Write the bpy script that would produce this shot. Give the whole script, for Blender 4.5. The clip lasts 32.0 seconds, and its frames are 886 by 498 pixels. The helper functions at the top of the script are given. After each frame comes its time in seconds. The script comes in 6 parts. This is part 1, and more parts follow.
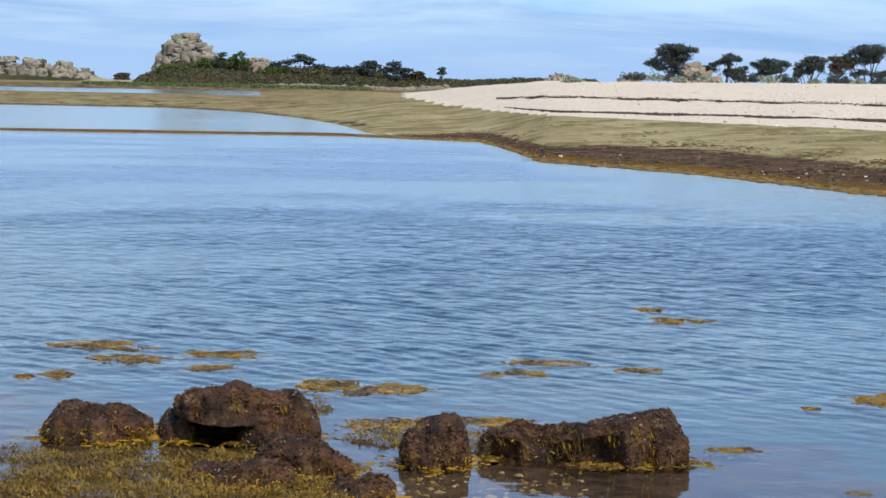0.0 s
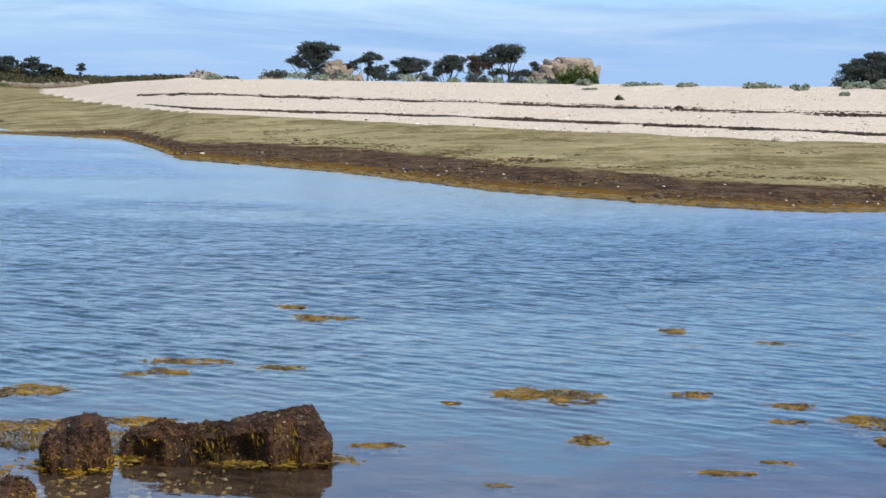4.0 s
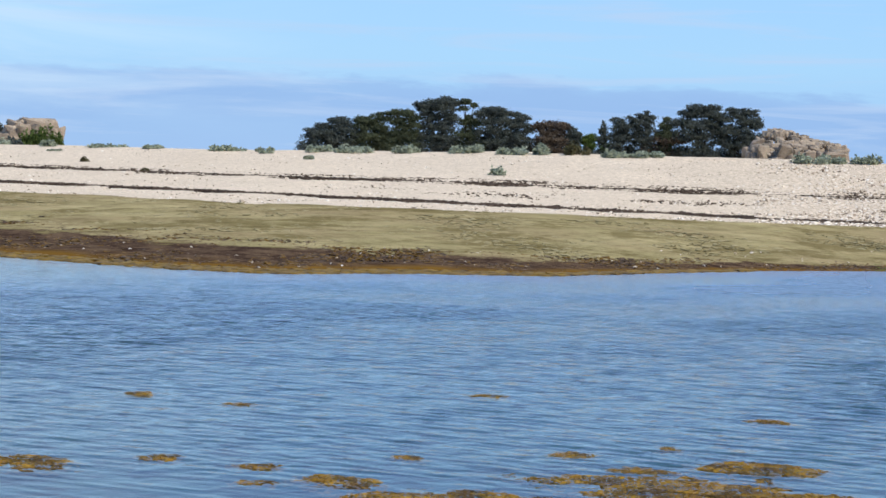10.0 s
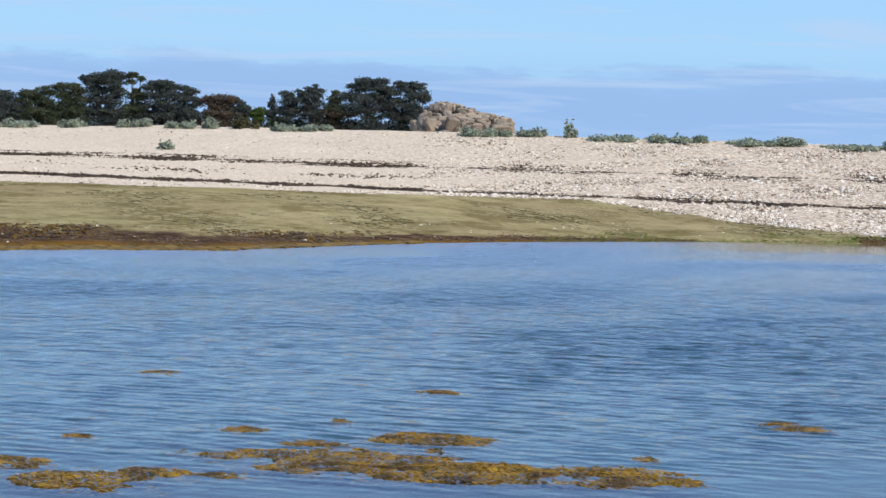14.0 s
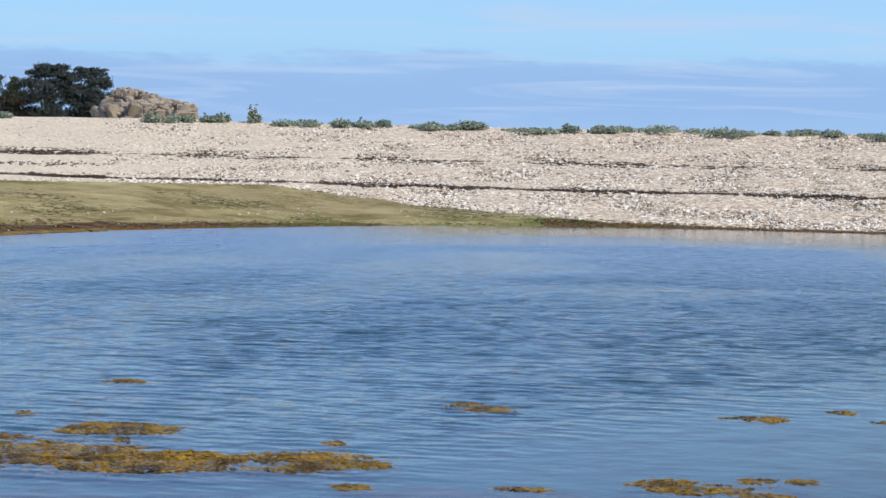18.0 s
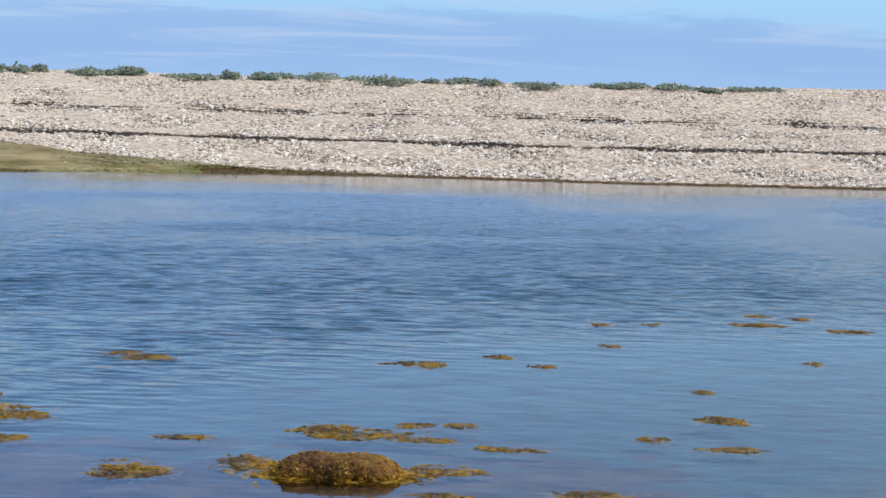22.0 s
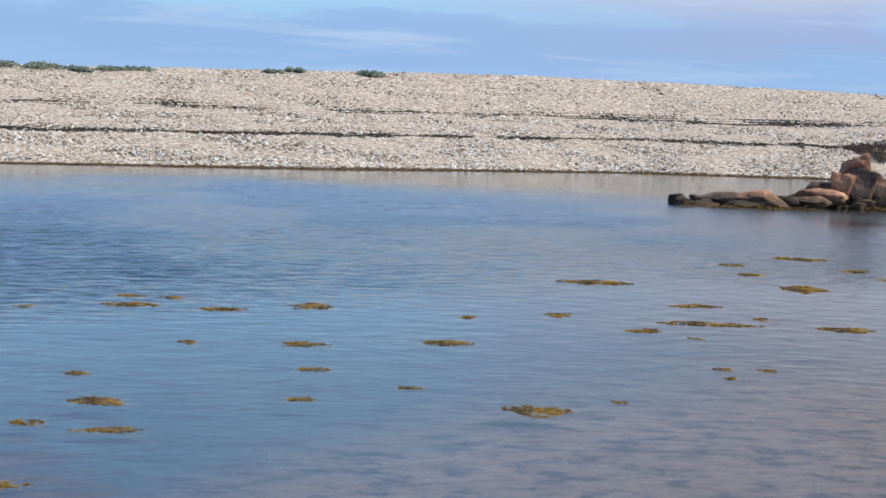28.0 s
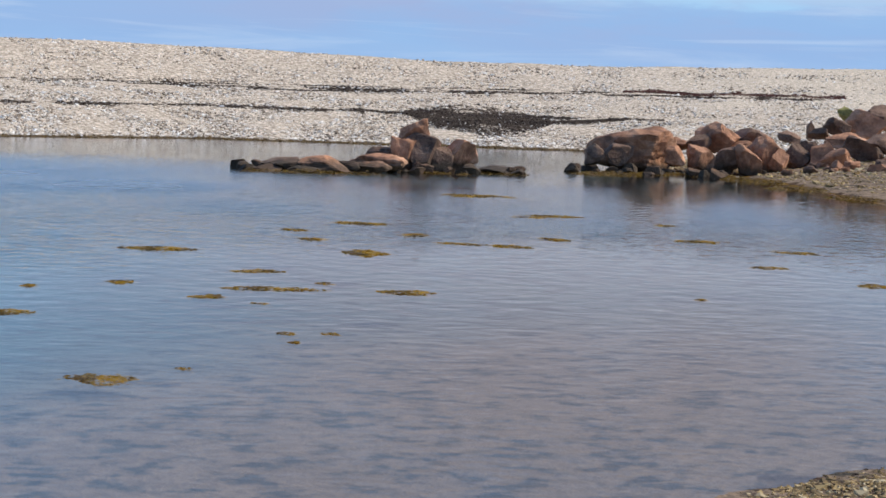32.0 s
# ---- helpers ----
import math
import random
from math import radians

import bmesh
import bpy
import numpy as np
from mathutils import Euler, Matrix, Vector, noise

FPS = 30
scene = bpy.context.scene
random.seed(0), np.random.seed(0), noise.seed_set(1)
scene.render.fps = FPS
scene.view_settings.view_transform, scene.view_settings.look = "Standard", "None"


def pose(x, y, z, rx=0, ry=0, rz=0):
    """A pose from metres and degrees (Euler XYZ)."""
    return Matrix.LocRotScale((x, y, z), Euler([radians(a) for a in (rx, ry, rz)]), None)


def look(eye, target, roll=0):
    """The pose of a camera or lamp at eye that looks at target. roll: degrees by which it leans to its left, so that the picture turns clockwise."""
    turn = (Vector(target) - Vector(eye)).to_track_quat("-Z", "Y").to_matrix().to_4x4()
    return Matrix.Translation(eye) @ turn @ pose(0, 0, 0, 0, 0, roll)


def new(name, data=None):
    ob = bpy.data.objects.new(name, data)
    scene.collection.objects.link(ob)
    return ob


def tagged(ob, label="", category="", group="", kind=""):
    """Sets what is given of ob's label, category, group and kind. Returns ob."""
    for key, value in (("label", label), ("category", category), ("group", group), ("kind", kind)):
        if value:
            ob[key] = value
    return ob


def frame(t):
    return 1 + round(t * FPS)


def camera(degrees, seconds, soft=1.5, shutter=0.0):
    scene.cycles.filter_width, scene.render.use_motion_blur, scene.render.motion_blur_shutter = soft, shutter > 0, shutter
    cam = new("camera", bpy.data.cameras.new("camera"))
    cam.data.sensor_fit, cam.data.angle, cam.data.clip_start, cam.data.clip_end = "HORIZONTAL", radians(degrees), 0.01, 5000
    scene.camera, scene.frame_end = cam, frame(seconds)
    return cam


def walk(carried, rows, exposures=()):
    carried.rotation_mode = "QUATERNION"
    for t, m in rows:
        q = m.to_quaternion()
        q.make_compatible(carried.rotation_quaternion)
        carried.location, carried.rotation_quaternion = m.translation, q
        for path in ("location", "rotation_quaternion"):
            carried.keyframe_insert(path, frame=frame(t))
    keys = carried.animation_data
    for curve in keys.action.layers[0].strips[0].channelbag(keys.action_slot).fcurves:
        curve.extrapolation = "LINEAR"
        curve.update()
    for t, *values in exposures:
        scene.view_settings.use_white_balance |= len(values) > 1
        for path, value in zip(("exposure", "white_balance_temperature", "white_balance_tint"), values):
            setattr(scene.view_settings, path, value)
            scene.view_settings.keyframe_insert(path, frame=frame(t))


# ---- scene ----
EYE = Vector((0.0, 0.0, 2.4))
cam = camera(22.17, 32.0, soft=1.6)
# seconds, heading (degrees to the left of +y), pitch, roll: a standing turn to the right
TURN = [
    (0, 0.296, -4.233, 1.18), (0.5, -0.843, -4.115, 1.25), (1, -1.975, -4.059, 1.33), (1.5, -3.126, -4.070, 1.38),
    (2, -4.250, -4.108, 1.45), (2.5, -5.392, -4.170, 1.49), (3, -6.492, -4.194, 1.48), (3.5, -7.602, -4.180, 1.49),
    (5.5, -12.453, -3.553, 1.87), (6, -13.680, -3.356, 1.92), (6.5, -14.910, -3.150, 2.00), (7, -16.095, -2.950, 2.12),
    (7.5, -17.201, -2.758, 1.99), (8, -18.251, -2.558, 2.01), (8.5, -19.244, -2.377, 2.08), (9, -20.203, -2.243, 2.07),
    (9.5, -21.186, -2.138, 2.08), (10, -22.187, -2.080, 2.08), (10.5, -23.219, -2.048, 2.09), (11, -24.272, -2.048, 2.09),
    (11.5, -25.327, -2.079, 2.12), (12, -26.372, -2.129, 2.09), (12.5, -27.437, -2.198, 2.04), (13, -28.486, -2.274, 2.08),
    (13.5, -29.529, -2.371, 2.06), (14, -30.551, -2.466, 1.83), (14.5, -31.567, -2.579, 1.76), (16.5, -35.539, -2.751, 1.54),
    (17, -36.529, -2.704, 1.43), (17.5, -37.504, -2.664, 1.38), (18, -38.517, -2.623, 1.34), (18.5, -39.564, -2.590, 1.33),
    (19, -40.663, -2.608, 1.35), (19.5, -41.747, -2.691, 1.34), (20, -42.827, -2.849, 1.39), (20.5, -43.906, -3.045, 1.48),
    (21, -45.005, -3.282, 1.51), (21.5, -46.095, -3.510, 1.69), (22, -47.153, -3.738, 1.77), (22.5, -48.259, -3.967, 1.90),
    (23, -49.412, -4.128, 1.98), (23.5, -50.598, -4.196, 2.08), (24, -51.804, -4.172, 2.14), (24.5, -53.078, -4.137, 2.15),
    (25, -54.383, -4.088, 2.21), (25.5, -55.826, -4.031, 2.34), (27.5, -61.593, -3.863, 2.14), (28, -62.999, -3.737, 2.07),
    (28.5, -64.439, -3.617, 2.11), (29, -65.832, -3.552, 2.18), (29.5, -67.316, -3.614, 2.21), (30, -68.841, -3.835, 2.20),
    (30.5, -70.373, -4.095, 2.19), (31, -71.792, -4.256, 2.29), (31.5, -73.040, -4.242, 2.32), (32, -74.092, -4.194, 2.27),
]


def heading(yaw, pitch):
    a, b = radians(yaw), radians(pitch)
    return Vector((-math.sin(a) * math.cos(b), math.cos(a) * math.cos(b), math.sin(b)))


walk(cam, [(t, look(EYE, EYE + 10 * heading(yaw, pitch), roll)) for t, yaw, pitch, roll in TURN],
     exposures=[(0.0, 0.18), (6.0, 0.15), (13.0, 0.10), (19.0, 0.08), (23.0, 0.06), (28.0, 0.04), (32.0, 0.04)])

# ---- sky and sun ----
SUN_AZ, SUN_EL = -152.0, 46.0
world = bpy.data.worlds.new("sky")
scene.world = world
world.use_nodes = True
wn, wl = world.node_tree.nodes, world.node_tree.links
wn.clear()
w_out = wn.new("ShaderNodeOutputWorld")
w_bg = wn.new("ShaderNodeBackground")
w_sky = wn.new("ShaderNodeTexSky")
w_sky.sky_type, w_sky.sun_disc = "NISHITA", False
w_sky.sun_elevation, w_sky.sun_rotation = radians(SUN_EL), radians(-SUN_AZ)
w_sky.air_density, w_sky.dust_density, w_sky.ozone_density = 1.0, 0.2, 3.0
w_geo = wn.new("ShaderNodeTexCoord")


def w_mixed(fac, a, b, blend="MIX"):
    m = wn.new("ShaderNodeMix")
    m.data_type, m.blend_type = "RGBA", blend
    for value, k in ((fac, 0), (a, 6), (b, 7)):
        if isinstance(value, bpy.types.NodeSocket):
            wl.new(value, m.inputs[k])
        else:
            m.inputs[k].default_value = value if k == 0 else (*value, 1)
    return m.outputs[2]


def w_ramped(value, stops):
    r = wn.new("ShaderNodeValToRGB")
    while len(r.color_ramp.elements) < len(stops):
        r.color_ramp.elements.new(0.5)
    for e, (p, c) in zip(r.color_ramp.elements, stops):
        e.position, e.color = p, (*c, 1)
    wl.new(value, r.inputs["Fac"])
    return r.outputs["Color"]


def w_clouds(scale, detail, lo, hi, seed, warp):
    mp = wn.new("ShaderNodeMapping")
    mp.inputs["Scale"].default_value, mp.inputs["Location"].default_value = scale, (seed, seed * 0.7, seed * 0.3)
    n = wn.new("ShaderNodeTexNoise")
    n.inputs["Scale"].default_value, n.inputs["Detail"].default_value = 1.0, detail
    n.inputs["Roughness"].default_value, n.inputs["Distortion"].default_value = 0.6, warp
    wl.new(w_geo.outputs["Generated"], mp.inputs["Vector"])
    wl.new(mp.outputs["Vector"], n.inputs["Vector"])
    return w_ramped(n.outputs["Fac"], [(lo, (0, 0, 0)), (hi, (1, 1, 1))])


w_sep = wn.new("ShaderNodeSeparateXYZ")
wl.new(w_geo.outputs["Generated"], w_sep.inputs[0])
# clear air: pale blue low down, deeper above, laid over the sky texture
w_air = w_ramped(w_sep.outputs["Z"], [(0.0, (0.285, 0.500, 0.850)), (0.022, (0.290, 0.530, 0.880)), (0.048, (0.340, 0.620, 0.930)), (0.09, (0.320, 0.595, 0.960)), (0.16, (0.245, 0.425, 0.830)), (0.28, (0.160, 0.340, 0.760)), (0.45, (0.115, 0.270, 0.620))])
w_air = w_mixed(1.0, w_air, (9.3, 9.3, 9.3), "MULTIPLY")
w_col = w_mixed(0.86, w_sky.outputs["Color"], w_air)
w_low = w_ramped(w_sep.outputs["Z"], [(0.0, (0.35, 0.35, 0.35)), (0.02, (0.75, 0.75, 0.75)), (0.08, (0.55, 0.55, 0.55)), (0.2, (0.18, 0.18, 0.18))])
w_lump = wn.new("ShaderNodeTexNoise")
w_lump.inputs["Scale"].default_value, w_lump.inputs["Detail"].default_value, w_lump.inputs["Roughness"].default_value = 9.0, 6.0, 0.62
w_lmap = wn.new("ShaderNodeMapping")
w_lmap.inputs["Scale"].default_value = (1.0, 1.0, 5.0)
wl.new(w_geo.outputs["Generated"], w_lmap.inputs["Vector"])
wl.new(w_lmap.outputs["Vector"], w_lump.inputs["Vector"])
w_shift = wn.new("ShaderNodeMath")
w_shift.operation = "MULTIPLY_ADD"
w_shift.inputs[1].default_value, w_shift.inputs[2].default_value = 0.040, -0.020
wl.new(w_lump.outputs["Fac"], w_shift.inputs[0])
w_level = wn.new("ShaderNodeMath")
w_level.operation = "ADD"
wl.new(w_sep.outputs["Z"], w_level.inputs[0])
wl.new(w_shift.outputs[0], w_level.inputs[1])
# one low bank of lavender cloud with a ragged, level top
w_bank = w_ramped(w_level.outputs[0], [(0.0, (0.35, 0.35, 0.35)), (0.012, (0.55, 0.55, 0.55)), (0.022, (0.9, 0.9, 0.9)), (0.0345, (0.85, 0.85, 0.85)), (0.0385, (0.05, 0.05, 0.05)), (0.2, (0.0, 0.0, 0.0))])
w_col = w_mixed(w_bank, w_col, (2.68, 4.30, 7.15))
# a veil of lavender cloud builds up towards the east, above the shingle spit
w_dot = wn.new("ShaderNodeVectorMath")
w_dot.operation = "DOT_PRODUCT"
w_dot.inputs[1].default_value = heading(-78, 0)
wl.new(w_geo.outputs["Generated"], w_dot.inputs[0])
w_side = w_ramped(w_dot.outputs["Value"], [(0.955, (0, 0, 0)), (0.995, (1, 1, 1))])
w_high = w_ramped(w_sep.outputs["Z"], [(0.038, (0.0, 0.0, 0.0)), (0.060, (0.95, 0.95, 0.95)), (0.25, (0.8, 0.8, 0.8)), (0.5, (0.2, 0.2, 0.2))])
w_east = w_mixed(1.0, w_mixed(1.0, w_side, w_ramped(w_sep.outputs["Z"], [(0.008, (0, 0, 0)), (0.03, (0.9, 0.9, 0.9)), (0.09, (0.9, 0.9, 0.9)), (0.16, (0, 0, 0))]), "MULTIPLY"), w_clouds((5.0, 5.0, 30.0), 6.0, 0.38, 0.60, 2.3, 0.6), "MULTIPLY")
w_col = w_mixed(w_east, w_col, (3.25, 4.15, 6.5))
# a broad unseen haze, added high over the bank to tint the water's reflection
w_added_haze = w_mixed(1.0, w_ramped(w_dot.outputs["Value"], [(0.76, (0, 0, 0)), (0.95, (0.6, 0.6, 0.6))]), w_ramped(w_sep.outputs["Z"], [(0.07, (0, 0, 0)), (0.11, (1, 1, 1)), (0.4, (1, 1, 1)), (0.7, (0, 0, 0))]), "MULTIPLY")
w_col = w_mixed(w_added_haze, w_col, (2.25, 3.35, 4.85))
# upper veil lies out of view, its colours set by the water's reflections
w_unseen_veil = w_mixed(1.0, w_mixed(1.0, w_side, w_high, "MULTIPLY"), w_clouds((4.5, 4.5, 16.0), 5.0, 0.27, 0.46, 5.7, 0.6), "MULTIPLY")
w_col = w_mixed(w_unseen_veil, w_col, w_ramped(w_sep.outputs["Z"], [(0.05, (6.2, 6.1, 6.9)), (0.085, (4.0, 3.9, 4.6)), (0.12, (2.8, 2.7, 3.3)), (0.18, (2.4, 2.3, 2.8))]))
w_streak = w_mixed(1.0, w_clouds((6.0, 6.0, 95.0), 6.0, 0.52, 0.68, 8.4, 0.8), w_low, "MULTIPLY")
w_col = w_mixed(w_streak, w_col, (4.3, 5.6, 7.7))
# thin bright cloud over the island
w_isle = wn.new("ShaderNodeVectorMath")
w_isle.operation = "DOT_PRODUCT"
w_isle.inputs[1].default_value = heading(6, 3)
wl.new(w_geo.outputs["Generated"], w_isle.inputs[0])
w_pale = w_mixed(1.0, w_ramped(w_isle.outputs["Value"], [(0.90, (0, 0, 0)), (0.985, (0.85, 0.85, 0.85))]), w_clouds((5.0, 5.0, 42.0), 6.0, 0.40, 0.62, 3.1, 0.7), "MULTIPLY")
w_pale = w_mixed(1.0, w_pale, w_ramped(w_sep.outputs["Z"], [(0.012, (0.1, 0.1, 0.1)), (0.03, (1, 1, 1)), (0.2, (1, 1, 1)), (0.35, (0, 0, 0))]), "MULTIPLY")
w_col = w_mixed(w_pale, w_col, (5.2, 6.9, 8.6))
wl.new(w_col, w_bg.inputs["Color"])
w_bg.inputs["Strength"].default_value = 0.11
wl.new(w_bg.outputs[0], w_out.inputs["Surface"])

sun = new("sun", bpy.data.lights.new("sun", "SUN"))
sun.data.energy, sun.data.angle, sun.data.color = 4.3, radians(0.6), (1.0, 0.94, 0.84)
sun.matrix_world = look((0, 0, 0), -heading(SUN_AZ, SUN_EL))


# ---- materials ----
class Nodes:
    """Short-hand to wire one node material."""

    def __init__(self, name):
        self.mat = bpy.data.materials.new(name)
        self.mat.use_nodes = True
        self.tree = self.mat.node_tree
        self.tree.nodes.clear()
        self.out = self.tree.nodes.new("ShaderNodeOutputMaterial")

    def add(self, kind, **values):
        node = self.tree.nodes.new(kind)
        for key, value in values.items():
            node.inputs[key.replace("_", " ")].default_value = value
        return node

    def link(self, a, b):
        self.tree.links.new(a, b)

    def noise(self, scale, detail=4.0, rough=0.55, stretch=(1, 1, 1), turn=0.0):
        pos = self.tree.nodes.new("ShaderNodeTexCoord")
        mp = self.tree.nodes.new("ShaderNodeMapping")
        mp.inputs["Scale"].default_value = stretch
        mp.inputs["Rotation"].default_value = (0, 0, radians(turn))
        self.link(pos.outputs["Object"], mp.inputs["Vector"])
        n = self.add("ShaderNodeTexNoise", Scale=scale, Detail=detail, Roughness=rough)
        self.link(mp.outputs["Vector"], n.inputs["Vector"])
        return n.outputs["Fac"]

    def ramp(self, value, stops):
        r = self.tree.nodes.new("ShaderNodeValToRGB")
        while len(r.color_ramp.elements) < len(stops):
            r.color_ramp.elements.new(0.5)
        for e, (p, c) in zip(r.color_ramp.elements, stops):
            e.position, e.color = p, (*c, 1)
        self.link(value, r.inputs["Fac"])
        return r.outputs["Color"]

    def mix(self, fac, a, b, blend="MIX"):
        m = self.tree.nodes.new("ShaderNodeMix")
        m.data_type, m.blend_type = "RGBA", blend
        for value, socket in ((fac, 0), (a, 6), (b, 7)):
            if isinstance(value, bpy.types.NodeSocket):
                self.link(value, m.inputs[socket])
            else:
                m.inputs[socket].default_value = value if socket == 0 else (*value, 1)
        return m.outputs[2]

    def math(self, op, a, b=0.0, c=0.0):
        m = self.tree.nodes.new("ShaderNodeMath")
        m.operation = op
        for n, value in enumerate((a, b, c)):
            if isinstance(value, bpy.types.NodeSocket):
                self.link(value, m.inputs[n])
            else:
                m.inputs[n].default_value = value
        return m.outputs[0]

    def attr(self, name):
        a = self.tree.nodes.new("ShaderNodeAttribute")
        a.attribute_name = name
        return a.outputs["Fac"]

    def bump(self, height, distance, strength=1.0):
        b = self.add("ShaderNodeBump", Strength=strength, Distance=distance)
        self.link(height, b.inputs["Height"])
        return b.outputs["Normal"]

    def finish(self, color, rough=0.8, normal=None, spec=0.3):
        p = self.add("ShaderNodeBsdfPrincipled")
        p.inputs["Specular IOR Level"].default_value = spec
        for value, socket in ((color, "Base Color"), (rough, "Roughness")):
            if isinstance(value, bpy.types.NodeSocket):
                self.link(value, p.inputs[socket])
            else:
                p.inputs[socket].default_value = value if socket == "Roughness" else (*value, 1)
        if normal:
            self.link(normal, p.inputs["Normal"])
        self.link(p.outputs[0], self.out.inputs["Surface"])
        return self.mat


def rock_material(name, dark, mid, light, scale, lichen=None, bump=0.05, tide=None):
    n = Nodes(name)
    big, fine = n.noise(scale, 6), n.noise(scale * 9, 5, 0.65)
    col = n.ramp(big, [(0.3, dark), (0.5, mid), (0.72, light)])
    col = n.mix(0.45, col, n.ramp(fine, [(0.3, (0.25, 0.24, 0.23)), (0.7, (1.0, 0.98, 0.95))]), "MULTIPLY")
    if lichen:
        spots = n.ramp(n.noise(scale * 2.3, 7, 0.7), [(0.56, (0, 0, 0)), (0.62, (1, 1, 1))])
        col = n.mix(spots, col, lichen)
    rnd = n.tree.nodes.new("ShaderNodeObjectInfo").outputs["Random"]
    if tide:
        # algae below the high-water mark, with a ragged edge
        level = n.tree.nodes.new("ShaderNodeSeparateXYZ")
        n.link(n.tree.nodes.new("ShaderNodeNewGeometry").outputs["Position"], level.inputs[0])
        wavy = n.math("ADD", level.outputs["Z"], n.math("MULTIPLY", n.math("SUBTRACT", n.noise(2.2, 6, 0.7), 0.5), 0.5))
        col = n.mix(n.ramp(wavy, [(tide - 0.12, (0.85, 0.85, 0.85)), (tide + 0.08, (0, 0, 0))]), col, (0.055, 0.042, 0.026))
    tone = n.ramp(rnd, [(0.0, (0.72, 0.72, 0.72)), (1.0, (1.12, 1.1, 1.08))])
    col = n.mix(1.0, col, tone, "MULTIPLY")
    h = n.math("ADD", n.math("MULTIPLY", big, 0.6), n.math("MULTIPLY", fine, 0.4))
    return n.finish(col, 0.85, n.bump(h, bump), 0.25)


def leaf_material(name, dark, light, rough=0.7, through_leaf=0.35, patch=0.5, share=0.5):
    n = Nodes(name)
    geo = n.tree.nodes.new("ShaderNodeNewGeometry").outputs["Random Per Island"]
    col = n.ramp(geo, [(0.0, dark), (1.0, light)])
    col = n.mix(share, col, n.ramp(n.noise(patch, 3), [(0.35, dark), (0.7, light)]))
    n.finish(col, rough, None, 0.2)
    skin = [k for k in n.tree.nodes if k.type == "BSDF_PRINCIPLED"][0]
    glow = n.add("ShaderNodeBsdfTranslucent")
    n.link(col, glow.inputs["Color"])
    m = n.add("ShaderNodeMixShader", Fac=through_leaf)
    n.link(skin.outputs[0], m.inputs[1])
    n.link(glow.outputs[0], m.inputs[2])
    n.link(m.outputs[0], n.out.inputs["Surface"])
    return n.mat


M_GRANITE_FAR = rock_material("weathered_granite", (0.08, 0.075, 0.06), (0.26, 0.235, 0.18), (0.44, 0.40, 0.31), 0.35, (0.22, 0.22, 0.12), 0.3)
M_GRANITE_PALE = rock_material("pale_granite", (0.16, 0.13, 0.10), (0.36, 0.29, 0.22), (0.45, 0.375, 0.29), 0.5, (0.27, 0.24, 0.17), 0.2)
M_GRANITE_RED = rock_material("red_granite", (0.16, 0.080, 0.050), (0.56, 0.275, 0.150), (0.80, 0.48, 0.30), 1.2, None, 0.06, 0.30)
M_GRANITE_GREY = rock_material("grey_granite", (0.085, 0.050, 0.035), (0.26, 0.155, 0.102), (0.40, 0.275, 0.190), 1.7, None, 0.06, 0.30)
M_LICHEN_ROCK = rock_material("lichened_granite", (0.12, 0.11, 0.05), (0.36, 0.32, 0.10), (0.46, 0.42, 0.16), 1.5, (0.44, 0.41, 0.11), 0.05)
M_WEEDY_ROCK = rock_material("algae_coated_rock", (0.016, 0.010, 0.008), (0.062, 0.032, 0.019), (0.160, 0.072, 0.036), 5.0, (0.130, 0.082, 0.028), 0.04)
M_MOUND_ROCK = rock_material("wrack_stained_rock", (0.070, 0.032, 0.010), (0.230, 0.108, 0.026), (0.340, 0.180, 0.045), 5.0, (0.260, 0.170, 0.040), 0.04)
M_CYPRESS = leaf_material("cypress_foliage", (0.084, 0.098, 0.094), (0.130, 0.154, 0.130), 0.7, 0.5)
M_CYPRESS_BROWN = leaf_material("brown_cypress_foliage", (0.085, 0.066, 0.050), (0.190, 0.150, 0.112))
M_SHRUB = leaf_material("shrub_foliage", (0.045, 0.075, 0.018), (0.150, 0.210, 0.055))
M_KALE = leaf_material("sea_kale_leaves", (0.210, 0.245, 0.170), (0.460, 0.500, 0.380))
M_BRACKEN = leaf_material("bracken_cover", (0.065, 0.064, 0.028), (0.160, 0.140, 0.070))
M_MARSH = leaf_material("saltmarsh_turf", (0.215, 0.182, 0.085), (0.390, 0.330, 0.175), 0.9, 0.1)
M_WRACK = leaf_material("dried_wrack", (0.038, 0.027, 0.020), (0.140, 0.098, 0.068), 0.9)
M_WRACK_RED = leaf_material("reddish_dried_wrack", (0.060, 0.022, 0.016), (0.180, 0.075, 0.052), 0.9)
M_CYPRESS_GREEN = leaf_material("green_cypress_foliage", (0.078, 0.094, 0.058), (0.138, 0.160, 0.092), 0.7, 0.5)
M_WEED_MIX = leaf_material("mottled_wrack", (0.090, 0.054, 0.012), (0.430, 0.275, 0.045), 0.45, 0.35, 3.5, 0.75)
M_WEED = leaf_material("golden_bladder_wrack", (0.270, 0.140, 0.010), (0.560, 0.340, 0.034), 0.4, 0.35, 3.5, 0.75)
M_WEED_DARK = leaf_material("brown_bladder_wrack", (0.085, 0.050, 0.014), (0.260, 0.150, 0.032), 0.4, 0.35, 3.5, 0.75)
M_BARK = rock_material("cypress_bark", (0.03, 0.025, 0.02), (0.09, 0.075, 0.06), (0.16, 0.14, 0.115), 3.0, None, 0.03)


